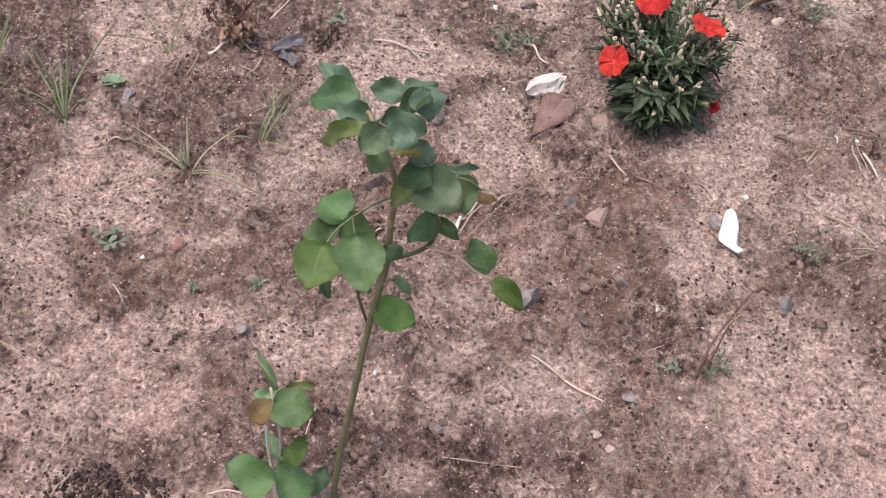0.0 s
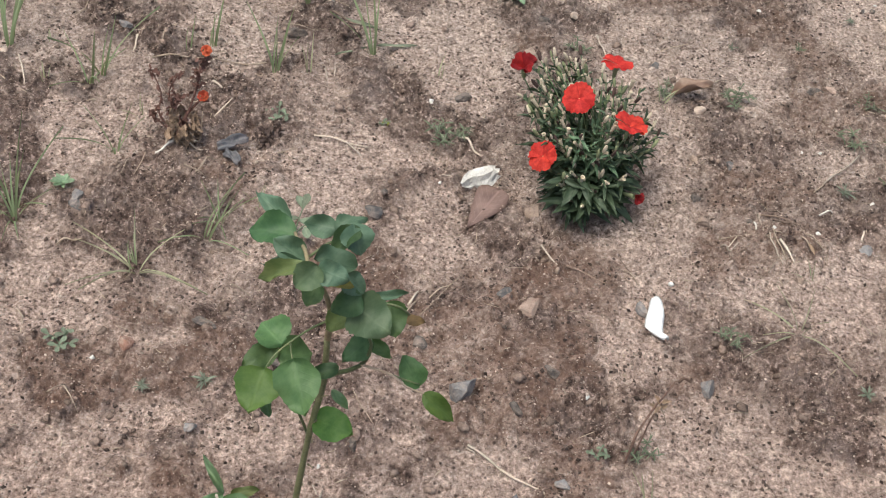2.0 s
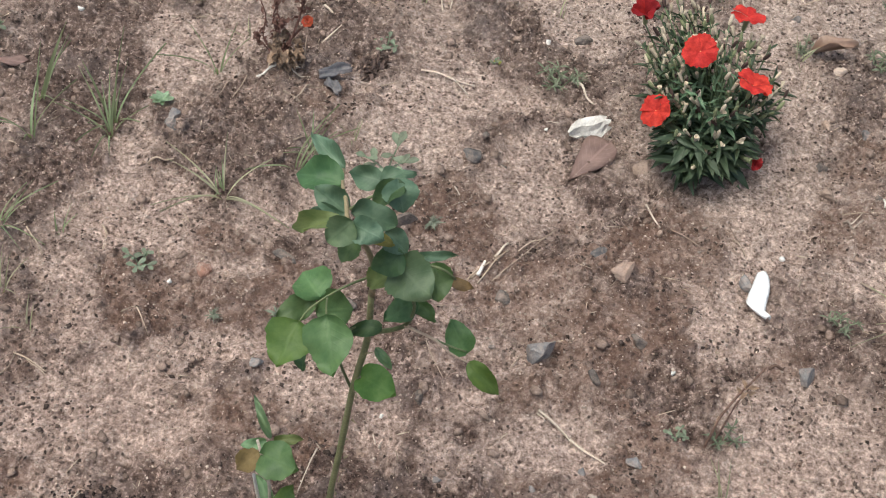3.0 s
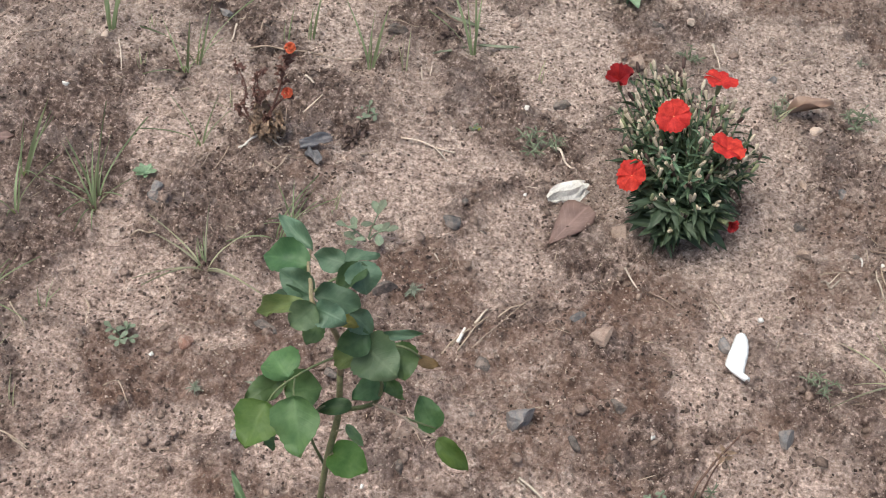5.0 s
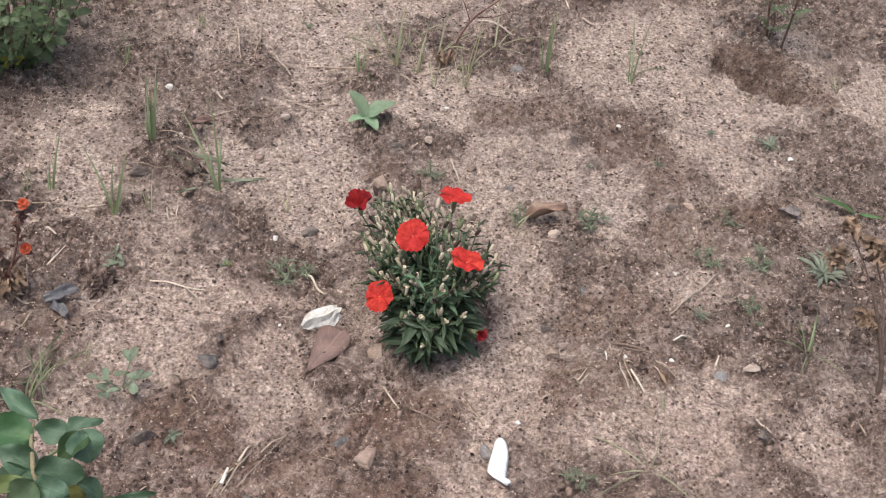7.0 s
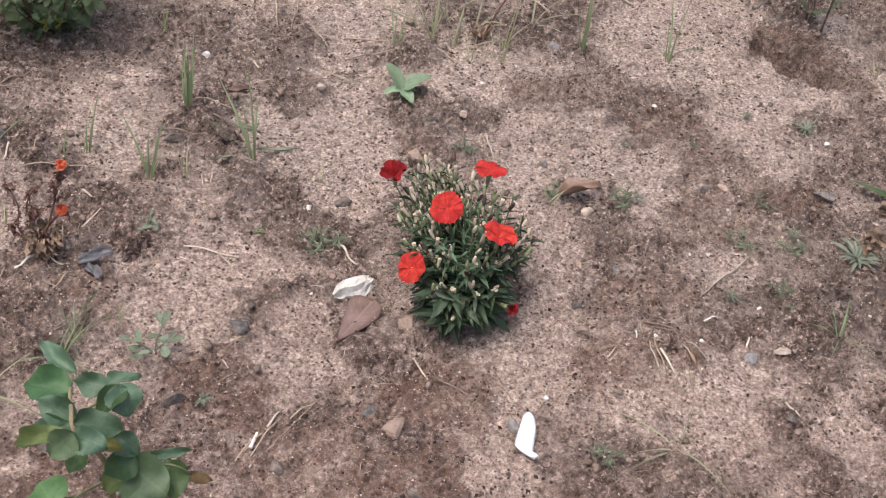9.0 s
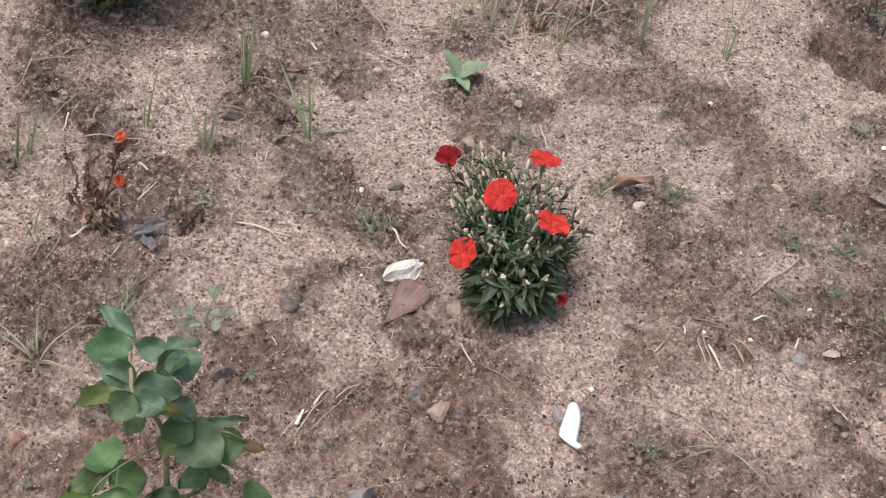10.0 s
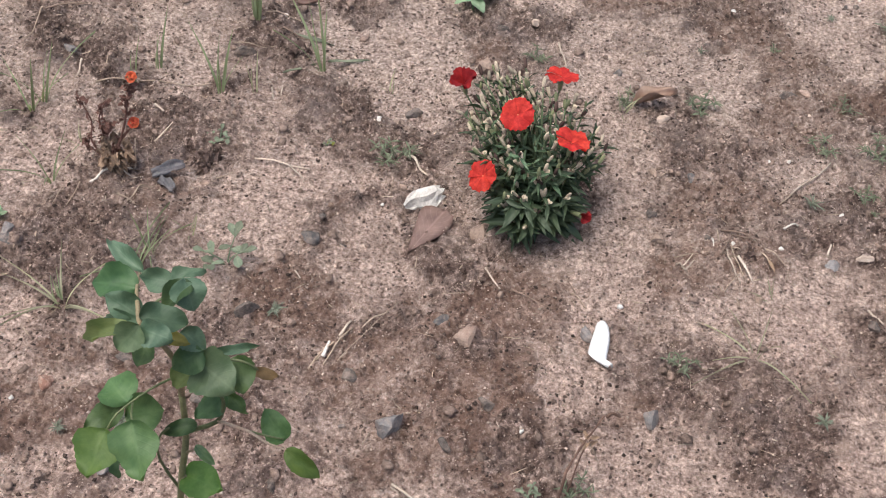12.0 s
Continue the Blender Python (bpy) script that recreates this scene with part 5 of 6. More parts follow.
tuft(-0.371, 0.350, 0.115, 0.002, 7, 0.25, "fresh")
tuft(-0.379, 0.207, 0.094, 0.010, 5, 0.20, "fresh")
tuft(-0.263, 0.274, 0.124, -0.017, 5, 0.35, "fresh")
tuft(-0.337, 0.216, 0.058, 0.001, 3, 0.15, "dull")
tuft(-0.120, 0.567, 0.067, -0.005, 5, 0.20, "fresh")
tuft(-0.073, 0.596, 0.082, -0.007, 9, 0.40, "dull")
tuft(-0.040, 0.592, 0.076, 0.002, 5, 0.45, "dull")
tuft(0.035, 0.609, 0.083, 0.011, 6, 0.35, "dull")
tuft(-0.455, 0.519, 0.047, -0.001, 4, 0.25, "fresh")
tuft(-0.375, 0.637, 0.038, -0.003, 4, 0.30, "dull")
tuft(-0.493, 0.675, 0.045, 0.004, 5, 0.30, "dull")
tuft(0.152, 0.635, 0.135, -0.006, 4, 0.12, "fresh")
tuft(0.282, 0.645, 0.103, -0.007, 5, 0.22, "fresh")
tuft(0.496, 0.135, 0.055, -0.009, 8, 0.60, "fresh")
tuft(0.298, -0.077, 0.061, -0.021, 7, 0.90, "dull")
tuft(0.313, 0.005, 0.028, -0.012, 4, 0.50, "dull")
tuft(-0.372, -0.077, 0.053, 0.003, 7, 0.50, "fresh")
tuft(0.601, 0.693, 0.039, -0.008, 4, 0.40, "dull")
tuft(-0.011, 0.557, 0.050, -0.002, 3, 0.30, "dull")
tuft(-0.527, 0.015, 0.075, 0.005, 5, 0.30, "fresh")
tuft(-0.600, -0.116, 0.077, -0.001, 9, 0.50, "fresh")
tuft(-0.674, -0.156, 0.097, 0.017, 6, 0.35, "fresh")
tuft(-0.442, -0.162, 0.066, -0.000, 8, 1.10, "dull")
tuft(-0.446, -0.158, 0.034, -0.004, 5, 0.40, "fresh")
tuft(-0.643, -0.277, 0.059, 0.023, 9, 0.50, "fresh")
tuft(-0.583, -0.263, 0.039, 0.006, 4, 0.20, "fresh")
tuft(-0.600, -0.349, 0.061, 0.011, 5, 0.25, "dull")
tuft(-0.381, -0.099, 0.076, 0.018, 6, 0.50, "fresh")
tuft(-0.340, -0.036, 0.046, 0.008, 4, 0.30, "dull")
tuft(0.136, -0.337, 0.056, -0.009, 4, 0.20, "dull")
tuft(-0.558, -0.378, 0.034, 0.005, 3, 0.20, "dull")
tuft(-0.719, 0.166, 0.133, 0.010, 6, 0.15, "fresh")
tuft(-0.600, 0.128, 0.075, 0.006, 5, 0.60, "fresh")
tuft(-0.589, 0.145, 0.117, 0.020, 5, 0.30, "fresh")
tuft(-0.470, 0.235, 0.086, 0.007, 4, 0.15, "fresh")
tuft(-0.498, 0.221, 0.044, 0.001, 2, 0.10, "fresh")
tuft(-0.691, -0.104, 0.106, 0.031, 5, 0.20, "fresh")
tuft(-0.609, -0.095, 0.089, -0.004, 7, 0.35, "fresh")
tuft(0.035, 0.566, 0.069, 0.006, 4, 0.30, "dull")
tuft(-0.519, 0.083, 0.029, -0.001, 3, 0.40, "dull")
tuft(-0.672, 0.188, 0.024, -0.000, 3, 0.40, "dull")
tuft(-0.652, 0.114, 0.033, 0.001, 3, 0.30, "dull")
tuft(-0.169, 0.255, 0.033, -0.000, 3, 0.30, "dull")
tuft(-0.104, 0.621, 0.049, -0.019, 5, 0.70, "dull")
tuft(-0.012, 0.642, 0.064, 0.020, 6, 0.70, "dull")
tuft(0.072, 0.676, 0.065, 0.018, 5, 0.60, "dull")
tuft(-0.060, 0.645, 0.061, -0.008, 6, 0.60, "dull")
tuft(0.021, 0.578, 0.039, -0.013, 5, 0.80, "dull")
tuft(-0.109, 0.542, 0.025, -0.009, 4, 0.80, "dull")
tuft(-0.193, 0.738, 0.032, 0.008, 4, 0.60, "dull")
tuft(0.127, 0.278, 0.027, 0.010, 4, 0.60, "dull")
weed(0.528, 0.270, 0.043, 15, "grey")
weed(0.543, 0.293, 0.033, 16, "grey")
weed(0.361, 0.160, 0.018, 10, "grey")
weed(-0.287, -0.069, 0.039, 9, "soft")
weed(-0.218, -0.121, 0.016, 12, "grey")
weed(-0.353, 0.121, 0.021, 7, "soft")
weed(-0.139, 0.137, 0.031, 12, "fine")
weed(0.223, 0.308, 0.028, 14, "fine")
weed(0.007, 0.361, 0.021, 12, "fine")
weed(0.319, 0.450, 0.013, 12, "fine")
weed(0.398, 0.537, 0.012, 8, "grey")
weed(0.482, 0.522, 0.029, 10, "grey")
weed(0.442, 0.268, 0.026, 12, "fine")
weed(0.424, 0.181, 0.022, 10, "fine")
weed(-0.217, 0.669, 0.012, 8, "fine")
weed(0.131, 0.295, 0.022, 9, "fine")
weed(0.221, 0.421, 0.011, 8, "grey")
weed(0.438, 0.165, 0.010, 7, "fine")
weed(-0.569, -0.048, 0.016, 5, "broad")
weed(-0.487, -0.271, 0.022, 9, "soft")
weed(-0.388, -0.308, 0.014, 9, "grey")
weed(0.081, -0.289, 0.015, 7, "soft")
weed(0.126, -0.276, 0.023, 10, "fine")
weed(0.220, -0.107, 0.021, 12, "fine")
weed(-0.123, 0.149, 0.014, 6, "fine")
weed(-0.330, -0.283, 0.017, 5, "grey")
weed(-0.806, -0.016, 0.029, 10, "soft")
weed(0.373, 0.259, 0.025, 10, "fine")
weed(-0.223, 0.142, 0.010, 6, "soft")
weed(0.207, 0.875, 0.019, 8, "soft")
weed(0.407, 0.347, 0.023, 8, "fine")
weed(0.371, -0.143, 0.015, 7, "grey")


def long_leaf():
    x, y = 0.590, 0.398
    z0 = ground_z(x, y)
    plant = thing("broad_grass", (x, y, z0), "green plant with a long arching blade", "grass")
    me = leaf_mesh("blade", ROSE["fresh"], blade, 12, 0.06, -0.5, 0.01, 3)
    put("blade", me, leaf_pose((x, y, z0 - 0.002), (-0.75, 0.25, 0.65), (0.4, 0, 1), 0.062, 0.010), plant)
    put("blade", me, leaf_pose((x, y, z0 - 0.002), (0.5, -0.3, 0.7), (-0.4, 0, 1), 0.035, 0.008), plant)


long_leaf()

# ---- litter ----


def litter_leaf(name, x, y, way, normal, length, width, mat, shape, label, lift=0.006, fold=0.2, curl=-0.1, wave=0.05):
    me = leaf_mesh(name, mat, shape, 12, fold, curl, wave, int(1000 * length))
    ob = new(name, me)
    sol = ob.modifiers.new("thickness", "SOLIDIFY")
    sol.thickness = 0.008
    ob.matrix_basis = leaf_pose((x, y, ground_z(x, y) + lift), way, normal, length, width)
    return tagged(ob, label, "leaf")


litter_leaf("fallen_leaf", -0.092, -0.003, (0.40, 0.90, 0.10), (-0.12, -0.30, 0.94), 0.074, 0.042, LITTER_GREY, teardrop, "dull brown fallen leaf leaning on a pale husk", 0.004, 0.12, -0.03, 0.02)
litter_leaf("fallen_leaf", 0.139, 0.292, (0.90, 0.42, 0.05), (0.02, -0.15, 0.98), 0.060, 0.017, LITTER_CURL, lance, "curled tan dry leaf lying on the soil", 0.0005, 0.75, 0.10, 0.05)
litter_leaf("fallen_leaf", -0.765, -0.068, (0.8, 0.4, 0.02), (0, 0, 1), 0.036, 0.017, LITTER_GREY, lance, "flat dull dry leaf on the crust", 0.005)
litter_leaf("fallen_leaf", -0.330, 0.405, (0.9, 0.2, 0.05), (0, -0.3, 1), 0.045, 0.010, LITTER_BROWN, lance, "narrow brown dry leaf among grass", 0.006)
litter_leaf("fallen_petal", -0.226, 0.148, (0.9, 0.1, 0.1), (0, -0.2, 1), 0.011, 0.007, ROSE["yellow"], ovate, "small yellow petal on the soil", 0.003)


def husk():
    """A folded pale husk with a sharp ridge and a ragged end, hollow below."""
    bm = bmesh.new()
    rows = []
    for i in range(8):
        v = i / 7
        w = 0.017 * math.sin(math.pi * (0.03 + 0.86 * v)) ** 0.7
        row = []
        for j in range(6):
            u = j / 2.5 - 1
            ridge = (1 - abs(u - 0.25) / 1.25) ** 1.3
            z = 0.014 * ridge * math.sin(math.pi * (0.06 + 0.8 * v)) + 0.0022 * math.sin(9 * v + 4 * u) + 0.0014 * math.sin(27 * u * v)
            rag = 0.004 * math.sin(5 * u + 1) * (v > 0.9)
            row.append(bm.verts.new((0.060 * (v - 0.5) + rag, w * u + 0.002 * math.sin(8 * v), z)))
        rows.append(row)
    for a, b in zip(rows, rows[1:]):
        for k in range(5):
            bm.faces.new((a[k], a[k + 1], b[k + 1], b[k]))
    ob = part("pale_husk", bm, HUSK, smooth=False)
    sol = ob.modifiers.new("thickness", "SOLIDIFY")
    sol.thickness = 0.0008
    ob.matrix_basis = Matrix.Translation((-0.090, 0.069, ground_z(-0.09, 0.069) + 0.006)) @ Euler((radians(30), radians(-9), radians(32))).to_matrix().to_4x4() @ Matrix.Scale(0.81, 4)
    tagged(ob, "cream dried husk lying beside the flower plant", "husk")


husk()


def white_scrap():
    """A crumpled white strip, widest below its middle, that ends in a thin hook."""
    bm = bmesh.new()
    at = (0, 0.06, 0.2, 0.36, 0.5, 0.6, 0.8, 0.88, 0.95, 1)
    left = (-0.0015, -0.0025, -0.0035, -0.005, -0.0065, -0.0072, -0.0078, -0.003, 0.007, 0.013)
    right = (0.0025, 0.0060, 0.0080, 0.0088, 0.0088, 0.0085, 0.0080, 0.0088, 0.0135, 0.0165)
    rows = []
    for i in range(25):
        v = i / 24
        lo, hi = np.interp(v, at, left), np.interp(v, at, right)
        row = []
        for j in range(9):
            u = j / 4 - 1
            z = 0.0042 * (1 - u * u) + 0.0009 * math.sin(13 * v + 3 * u) + 0.0006 * math.sin(31 * v - 7 * u)
            row.append(bm.verts.new((lo + (u + 1) / 2 * (hi - lo) + 0.0016 * u * (v < 0.85), -0.056 * v, z)))
        rows.append(row)
    for a, b in zip(rows, rows[1:]):
        for k in range(8):
            bm.faces.new((a[k], a[k + 1], b[k + 1], b[k]))
    ob = part("white_scrap", bm, SCRAP)
    sol = ob.modifiers.new("thickness", "SOLIDIFY")
    sol.thickness = 0.0015
    ob.matrix_basis = Matrix.Translation((0.1315, -0.067, max(ground_z(0.135, -0.07), ground_z(0.14, -0.09), ground_z(0.138, -0.11)) + 0.003)) @ Euler((0, 0, radians(0))).to_matrix().to_4x4()
    tagged(ob, "crumpled white plastic scrap on the sand", "scrap")


white_scrap()


def slate_scrap(x, y, length, width, turn, tip):
    """A creased scrap with a ragged outline, one side curled up."""
    rg = random.Random(int(1000 * length))
    bm = bmesh.new()
    rows = []
    for i in range(10):
        v = i / 9
        w = width * (0.25 + 0.75 * math.sin(math.pi * (0.1 + 0.8 * v)) ** 0.8) * 0.5
        row = []
        for j in range(8):
            u = j / 3.5 - 1
            rag = 1 + rg.uniform(-0.22, 0.12) * (abs(u) > 0.8)
            crease = 0.0035 * abs(math.sin(3.1 * u + 2.3 * v)) + 0.0022 * math.sin(8 * v + 3 * u)
            row.append(bm.verts.new((length * (v - 0.5) * (1 + rg.uniform(-0.03, 0.03)), w * u * rag, crease + 0.005 * max(0, u) ** 2 + rg.uniform(-0.0006, 0.0006))))
        rows.append(row)
    for a, b in zip(rows, rows[1:]):
        for k in range(7):
            bm.faces.new((a[k], a[k + 1], b[k + 1], b[k]))
    ob = part("plastic_scrap", bm, PLASTIC)
    sol = ob.modifiers.new("thickness", "SOLIDIFY")
    sol.thickness = 0.0008
    ob.matrix_basis = Matrix.Translation((x, y, ground_z(x, y) + 0.006)) @ Euler((radians(tip), radians(4), radians(turn))).to_matrix().to_4x4()
    tagged(ob, "blue-grey torn plastic piece on the soil", "scrap")


slate_scrap(-0.390, 0.042, 0.040, 0.014, 40, 16)
slate_scrap(-0.384, 0.019, 0.024, 0.012, -30, -4)


MATTED = leaf_set("dry_leaf", plain("matted_dead", (0.10, 0.070, 0.062), (0.25, 0.18, 0.158), 0.9, 150, 0.15, 0.001), lance, 4, rows=4, wave=0.12)


def crumple(x, y, r, label):
    """A matted lump of dead leaves."""
    z0 = ground_z(x, y)
    lump = thing("withered_clump", (x, y, z0), label, "dry plant")
    rg = random.Random(int(1000 * x))
    for k in range(22):
        a = rg.uniform(0, 6.28)
        p = Vector((x + r * 0.5 * rg.uniform(-1, 1), y + r * 0.5 * rg.uniform(-1, 1), z0 + r * rg.uniform(-0.1, 0.2)))
        size = r * rg.uniform(0.35, 0.65)
        put("dry_leaf", rg.choice(MATTED), leaf_pose(p, (math.cos(a), math.sin(a), rg.uniform(-0.3, 0.6)), (rg.uniform(-1, 1), rg.uniform(-1, 1), 1), size, size * 0.36), lump)


crumple(-0.358, 0.078, 0.026, "dark withered clump of dead leaves")
crumple(-0.300, 0.300, 0.022, "dark matted clump of dead grass")
crumple(0.481, 0.221, 0.015, "dark matted clump of dead leaves")
crumple(0.503, 0.194, 0.016, "dark matted clump of dead leaves")
crumple(0.553, 0.315, 0.013, "dark matted clump of dead leaves")
crumple(0.421, -0.005, 0.012, "dark matted clump of dead leaves")
crumple(0.288, 0.060, 0.017, "dark matted clump of dead leaves")
crumple(0.222, -0.112, 0.016, "dark matted clump of dead leaves")
crumple(0.463, 0.142, 0.007, "dark matted clump of dead leaves")
crumple(-0.366, 0.088, 0.011, "dark matted clump of dead leaves")
crumple(-0.596, 0.094, 0.006, "dark matted clump of dead leaves")
crumple(-0.071, 0.102, 0.006, "dark matted clump of dead leaves")
crumple(-0.432, -0.048, 0.009, "dark matted clump of dead leaves")
crumple(-0.416, 0.018, 0.007, "dark matted clump of dead leaves")

# ---- sticks and straws ----
STICK_LABELS = {"pale": "pale dry twig on the soil", "straw": "thin piece of dry straw", "brown": "brown dead twig on the soil", "white": "bleached white bit of stalk", "leaf": "flat dry tan blade", "green": "trodden dull green grass blade"}
STICK_NAMES = {"pale": "twig", "straw": "straw", "brown": "twig", "white": "twig", "leaf": "dry_grass", "green": "dry_grass"}


def stick(x1, y1, x2, y2, r, kind):
    rg = random.Random(int(9999 * (x1 + 3 * y2)))
    r *= 0.95 if kind in ("pale", "white") else 0.72
    far = math.hypot(x2 - x1, y2 - y1)
    if kind in ("leaf", "green"):
        litter_leaf("dry_grass", x1, y1, (x2 - x1, y2 - y1, ground_z(x2, y2) - ground_z(x1, y1)), (0.1, -0.3, 1), far, 4.5 * r, STICK[kind], lance, STICK_LABELS[kind], 0.004, 0.06, 0.0, 0.02)
        return
    n = max(3, min(6, int(far / 0.02)))
    pts = []
    for k in range(n + 1):
        f = k / n
        off = far * 0.03 * math.sin(math.pi * f) * rg.uniform(-1, 1)
        x, y = x1 + f * (x2 - x1) - off * (y2 - y1) / far, y1 + f * (y2 - y1) + off * (x2 - x1) / far
        pts.append(Vector((x, y, ground_z(x, y) + r * 1.0 + 0.0015 + 0.003 * math.sin(math.pi * f) * rg.uniform(0, 1))))
    bm = tube(pts, r * 1.1, r * 0.7, 6, 0.14)
    tagged(part(STICK_NAMES[kind], bm, STICK[kind]), STICK_LABELS[kind], "straw" if kind == "straw" else "twig", "dry stalks")


stick(-0.050, -0.305, -0.013, -0.326, 0.0017, "pale")
stick(-0.014, -0.325, 0.033, -0.343, 0.0015, "pale")
stick(-0.263, 0.097, -0.238, 0.080, 0.0012, "pale")
stick(-0.136, -0.172, -0.089, -0.076, 0.0007, "straw")
stick(-0.149, -0.181, -0.134, -0.135, 0.0012, "straw")
stick(-0.479, -0.331, -0.459, -0.328, 0.0009, "straw")
stick(-0.461, -0.328, -0.441, -0.347, 0.0009, "straw")
stick(-0.554, -0.457, -0.552, -0.410, 0.0010, "straw")
stick(-0.552, -0.410, -0.514, -0.419, 0.0012, "straw")
stick(-0.399, -0.406, -0.383, -0.386, 0.0007, "brown")
stick(-0.428, -0.519, -0.429, -0.541, 0.0010, "pale")
stick(-0.234, -0.418, -0.238, -0.459, 0.0008, "pale")
stick(-0.176, -0.271, -0.149, -0.300, 0.0007, "straw")
stick(-0.502, -0.001, -0.501, -0.036, 0.0007, "straw")
stick(-0.394, -0.076, -0.379, -0.051, 0.0010, "straw")
stick(-0.540, -0.143, -0.513, -0.133, 0.0016, "straw")
stick(-0.613, -0.274, -0.584, -0.296, 0.0013, "straw")
stick(-0.564, -0.169, -0.538, -0.159, 0.0006, "brown")
stick(-0.059, -0.218, -0.069, -0.209, 0.0009, "straw")
stick(-0.089, -0.264, -0.083, -0.244, 0.0009, "straw")
stick(-0.210, -0.065, -0.201, -0.075, 0.0009, "pale")
stick(-0.193, -0.379, -0.187, -0.389, 0.0008, "pale")
stick(-0.183, -0.391, -0.182, -0.384, 0.0011, "pale")
stick(-0.015, -0.030, -0.029, -0.039, 0.0006, "straw")
stick(0.073, -0.098, 0.088, -0.117, 0.0006, "straw")
stick(-0.112, -0.439, -0.039, -0.427, 0.0008, "straw")
stick(-0.076, -0.435, -0.045, -0.423, 0.0008, "brown")
stick(-0.435, -0.550, -0.425, -0.519, 0.0008, "straw")
stick(-0.304, -0.519, -0.254, -0.508, 0.0008, "pale")
stick(0.128, -0.415, 0.142, -0.400, 0.0011, "straw")
stick(-0.338, -0.152, -0.309, -0.169, 0.0009, "straw")
stick(-0.539, -0.412, -0.512, -0.422, 0.0008, "straw")
stick(0.096, -0.023, 0.114, -0.044, 0.0010, "straw")
stick(-0.324, 0.648, -0.298, 0.565, 0.0015, "straw")
stick(-0.287, 0.667, -0.280, 0.569, 0.0013, "straw")
stick(0.032, 0.398, 0.048, 0.346, 0.0014, "pale")
stick(0.117, 0.384, 0.160, 0.417, 0.0010, "straw")
stick(0.070, 0.614, 0.103, 0.646, 0.0013, "straw")
stick(0.346, 0.757, 0.370, 0.723, 0.0018, "brown")
stick(0.324, 0.155, 0.387, 0.238, 0.0012, "straw")
stick(0.387, 0.242, 0.385, 0.272, 0.0009, "brown")
stick(0.328, 0.113, 0.346, 0.126, 0.0014, "white")
stick(0.255, 0.093, 0.296, 0.081, 0.0017, "brown")
stick(0.265, 0.062, 0.282, 0.023, 0.0012, "straw")
stick(0.265, 0.060, 0.277, 0.060, 0.0012, "straw")
stick(0.305, 0.067, 0.331, 0.055, 0.0012, "straw")
stick(0.250, 0.094, 0.253, 0.071, 0.0012, "straw")
stick(0.308, 0.051, 0.317, 0.034, 0.0013, "leaf")
stick(0.378, 0.083, 0.382, 0.099, 0.0014, "pale")
stick(0.206, 0.051, 0.231, 0.049, 0.0010, "straw")
stick(0.234, -0.043, 0.259, -0.047, 0.0013, "straw")
stick(0.214, 0.034, 0.225, 0.050, 0.0008, "pale")
stick(0.419, 0.008, 0.437, -0.002, 0.0013, "pale")
stick(-0.134, 0.083, -0.134, 0.121, 0.0007, "straw")
stick(-0.125, 0.067, -0.140, 0.067, 0.0007, "pale")
stick(-0.337, 0.053, -0.320, 0.070, 0.0010, "straw")
stick(-0.415, -0.023, -0.405, 0.014, 0.0012, "straw")
stick(-0.476, 0.012, -0.455, 0.027, 0.0018, "white")
stick(-0.455, 0.027, -0.414, 0.024, 0.0013, "pale")
stick(-0.458, 0.026, -0.430, 0.034, 0.0011, "pale")
stick(-0.199, 0.260, -0.209, 0.236, 0.0007, "straw")
stick(-0.331, 0.335, -0.291, 0.329, 0.0016, "brown")
stick(-0.314, 0.421, -0.277, 0.437, 0.0012, "straw")
stick(0.204, 0.788, 0.225, 0.785, 0.0023, "pale")
stick(0.165, 0.873, 0.182, 0.811, 0.0014, "pale")
stick(-0.188, 0.517, -0.143, 0.548, 0.0012, "brown")
stick(-0.194, 0.483, -0.152, 0.499, 0.0012, "brown")
stick(-0.316, 0.338, -0.260, 0.328, 0.0015, "green")
stick(-0.259, 0.292, -0.208, 0.311, 0.0017, "green")
stick(-0.309, 0.254, -0.273, 0.287, 0.0013, "green")
stick(-0.318, 0.230, -0.310, 0.207, 0.0013, "pale")
stick(-0.305, 0.233, -0.302, 0.215, 0.0011, "pale")
stick(-0.505, 0.686, -0.551, 0.734, 0.0014, "straw")
stick(-0.451, 0.685, -0.430, 0.706, 0.0014, "brown")
stick(0.371, -0.047, 0.386, -0.059, 0.0010, "straw")
stick(-0.222, 0.747, -0.189, 0.715, 0.0018, "brown")
stick(-0.253, 0.590, -0.217, 0.538, 0.0013, "pale")
stick(-0.118, 0.547, -0.158, 0.535, 0.0013, "straw")
stick(-0.652, 0.299, -0.658, 0.253, 0.0014, "straw")
stick(-0.566, 0.219, -0.564, 0.193, 0.0015, "pale")
stick(-0.654, 0.308, -0.597, 0.331, 0.0016, "brown")
stick(-0.626, 0.338, -0.595, 0.367, 0.0016, "straw")
stick(-0.529, 0.244, -0.534, 0.200, 0.0011, "straw")
stick(-0.697, 0.144, -0.673, 0.101, 0.0010, "pale")
stick(-0.535, 0.184, -0.393, 0.219, 0.0015, "straw")
stick(-0.432, 0.107, -0.414, 0.129, 0.0012, "pale")
stick(-0.447, 0.156, -0.433, 0.149, 0.0018, "pale")
stick(-0.487, 0.010, -0.489, -0.027, 0.0010, "straw")
stick(-0.434, -0.007, -0.406, -0.023, 0.0012, "straw")
stick(-0.416, -0.008, -0.395, 0.018, 0.0010, "straw")
stick(-0.315, 0.483, -0.292, 0.466, 0.0016, "pale")
stick(-0.392, 0.192, -0.402, 0.200, 0.0011, "straw")
stick(-0.051, -0.307, -0.041, -0.315, 0.0008, "pale")
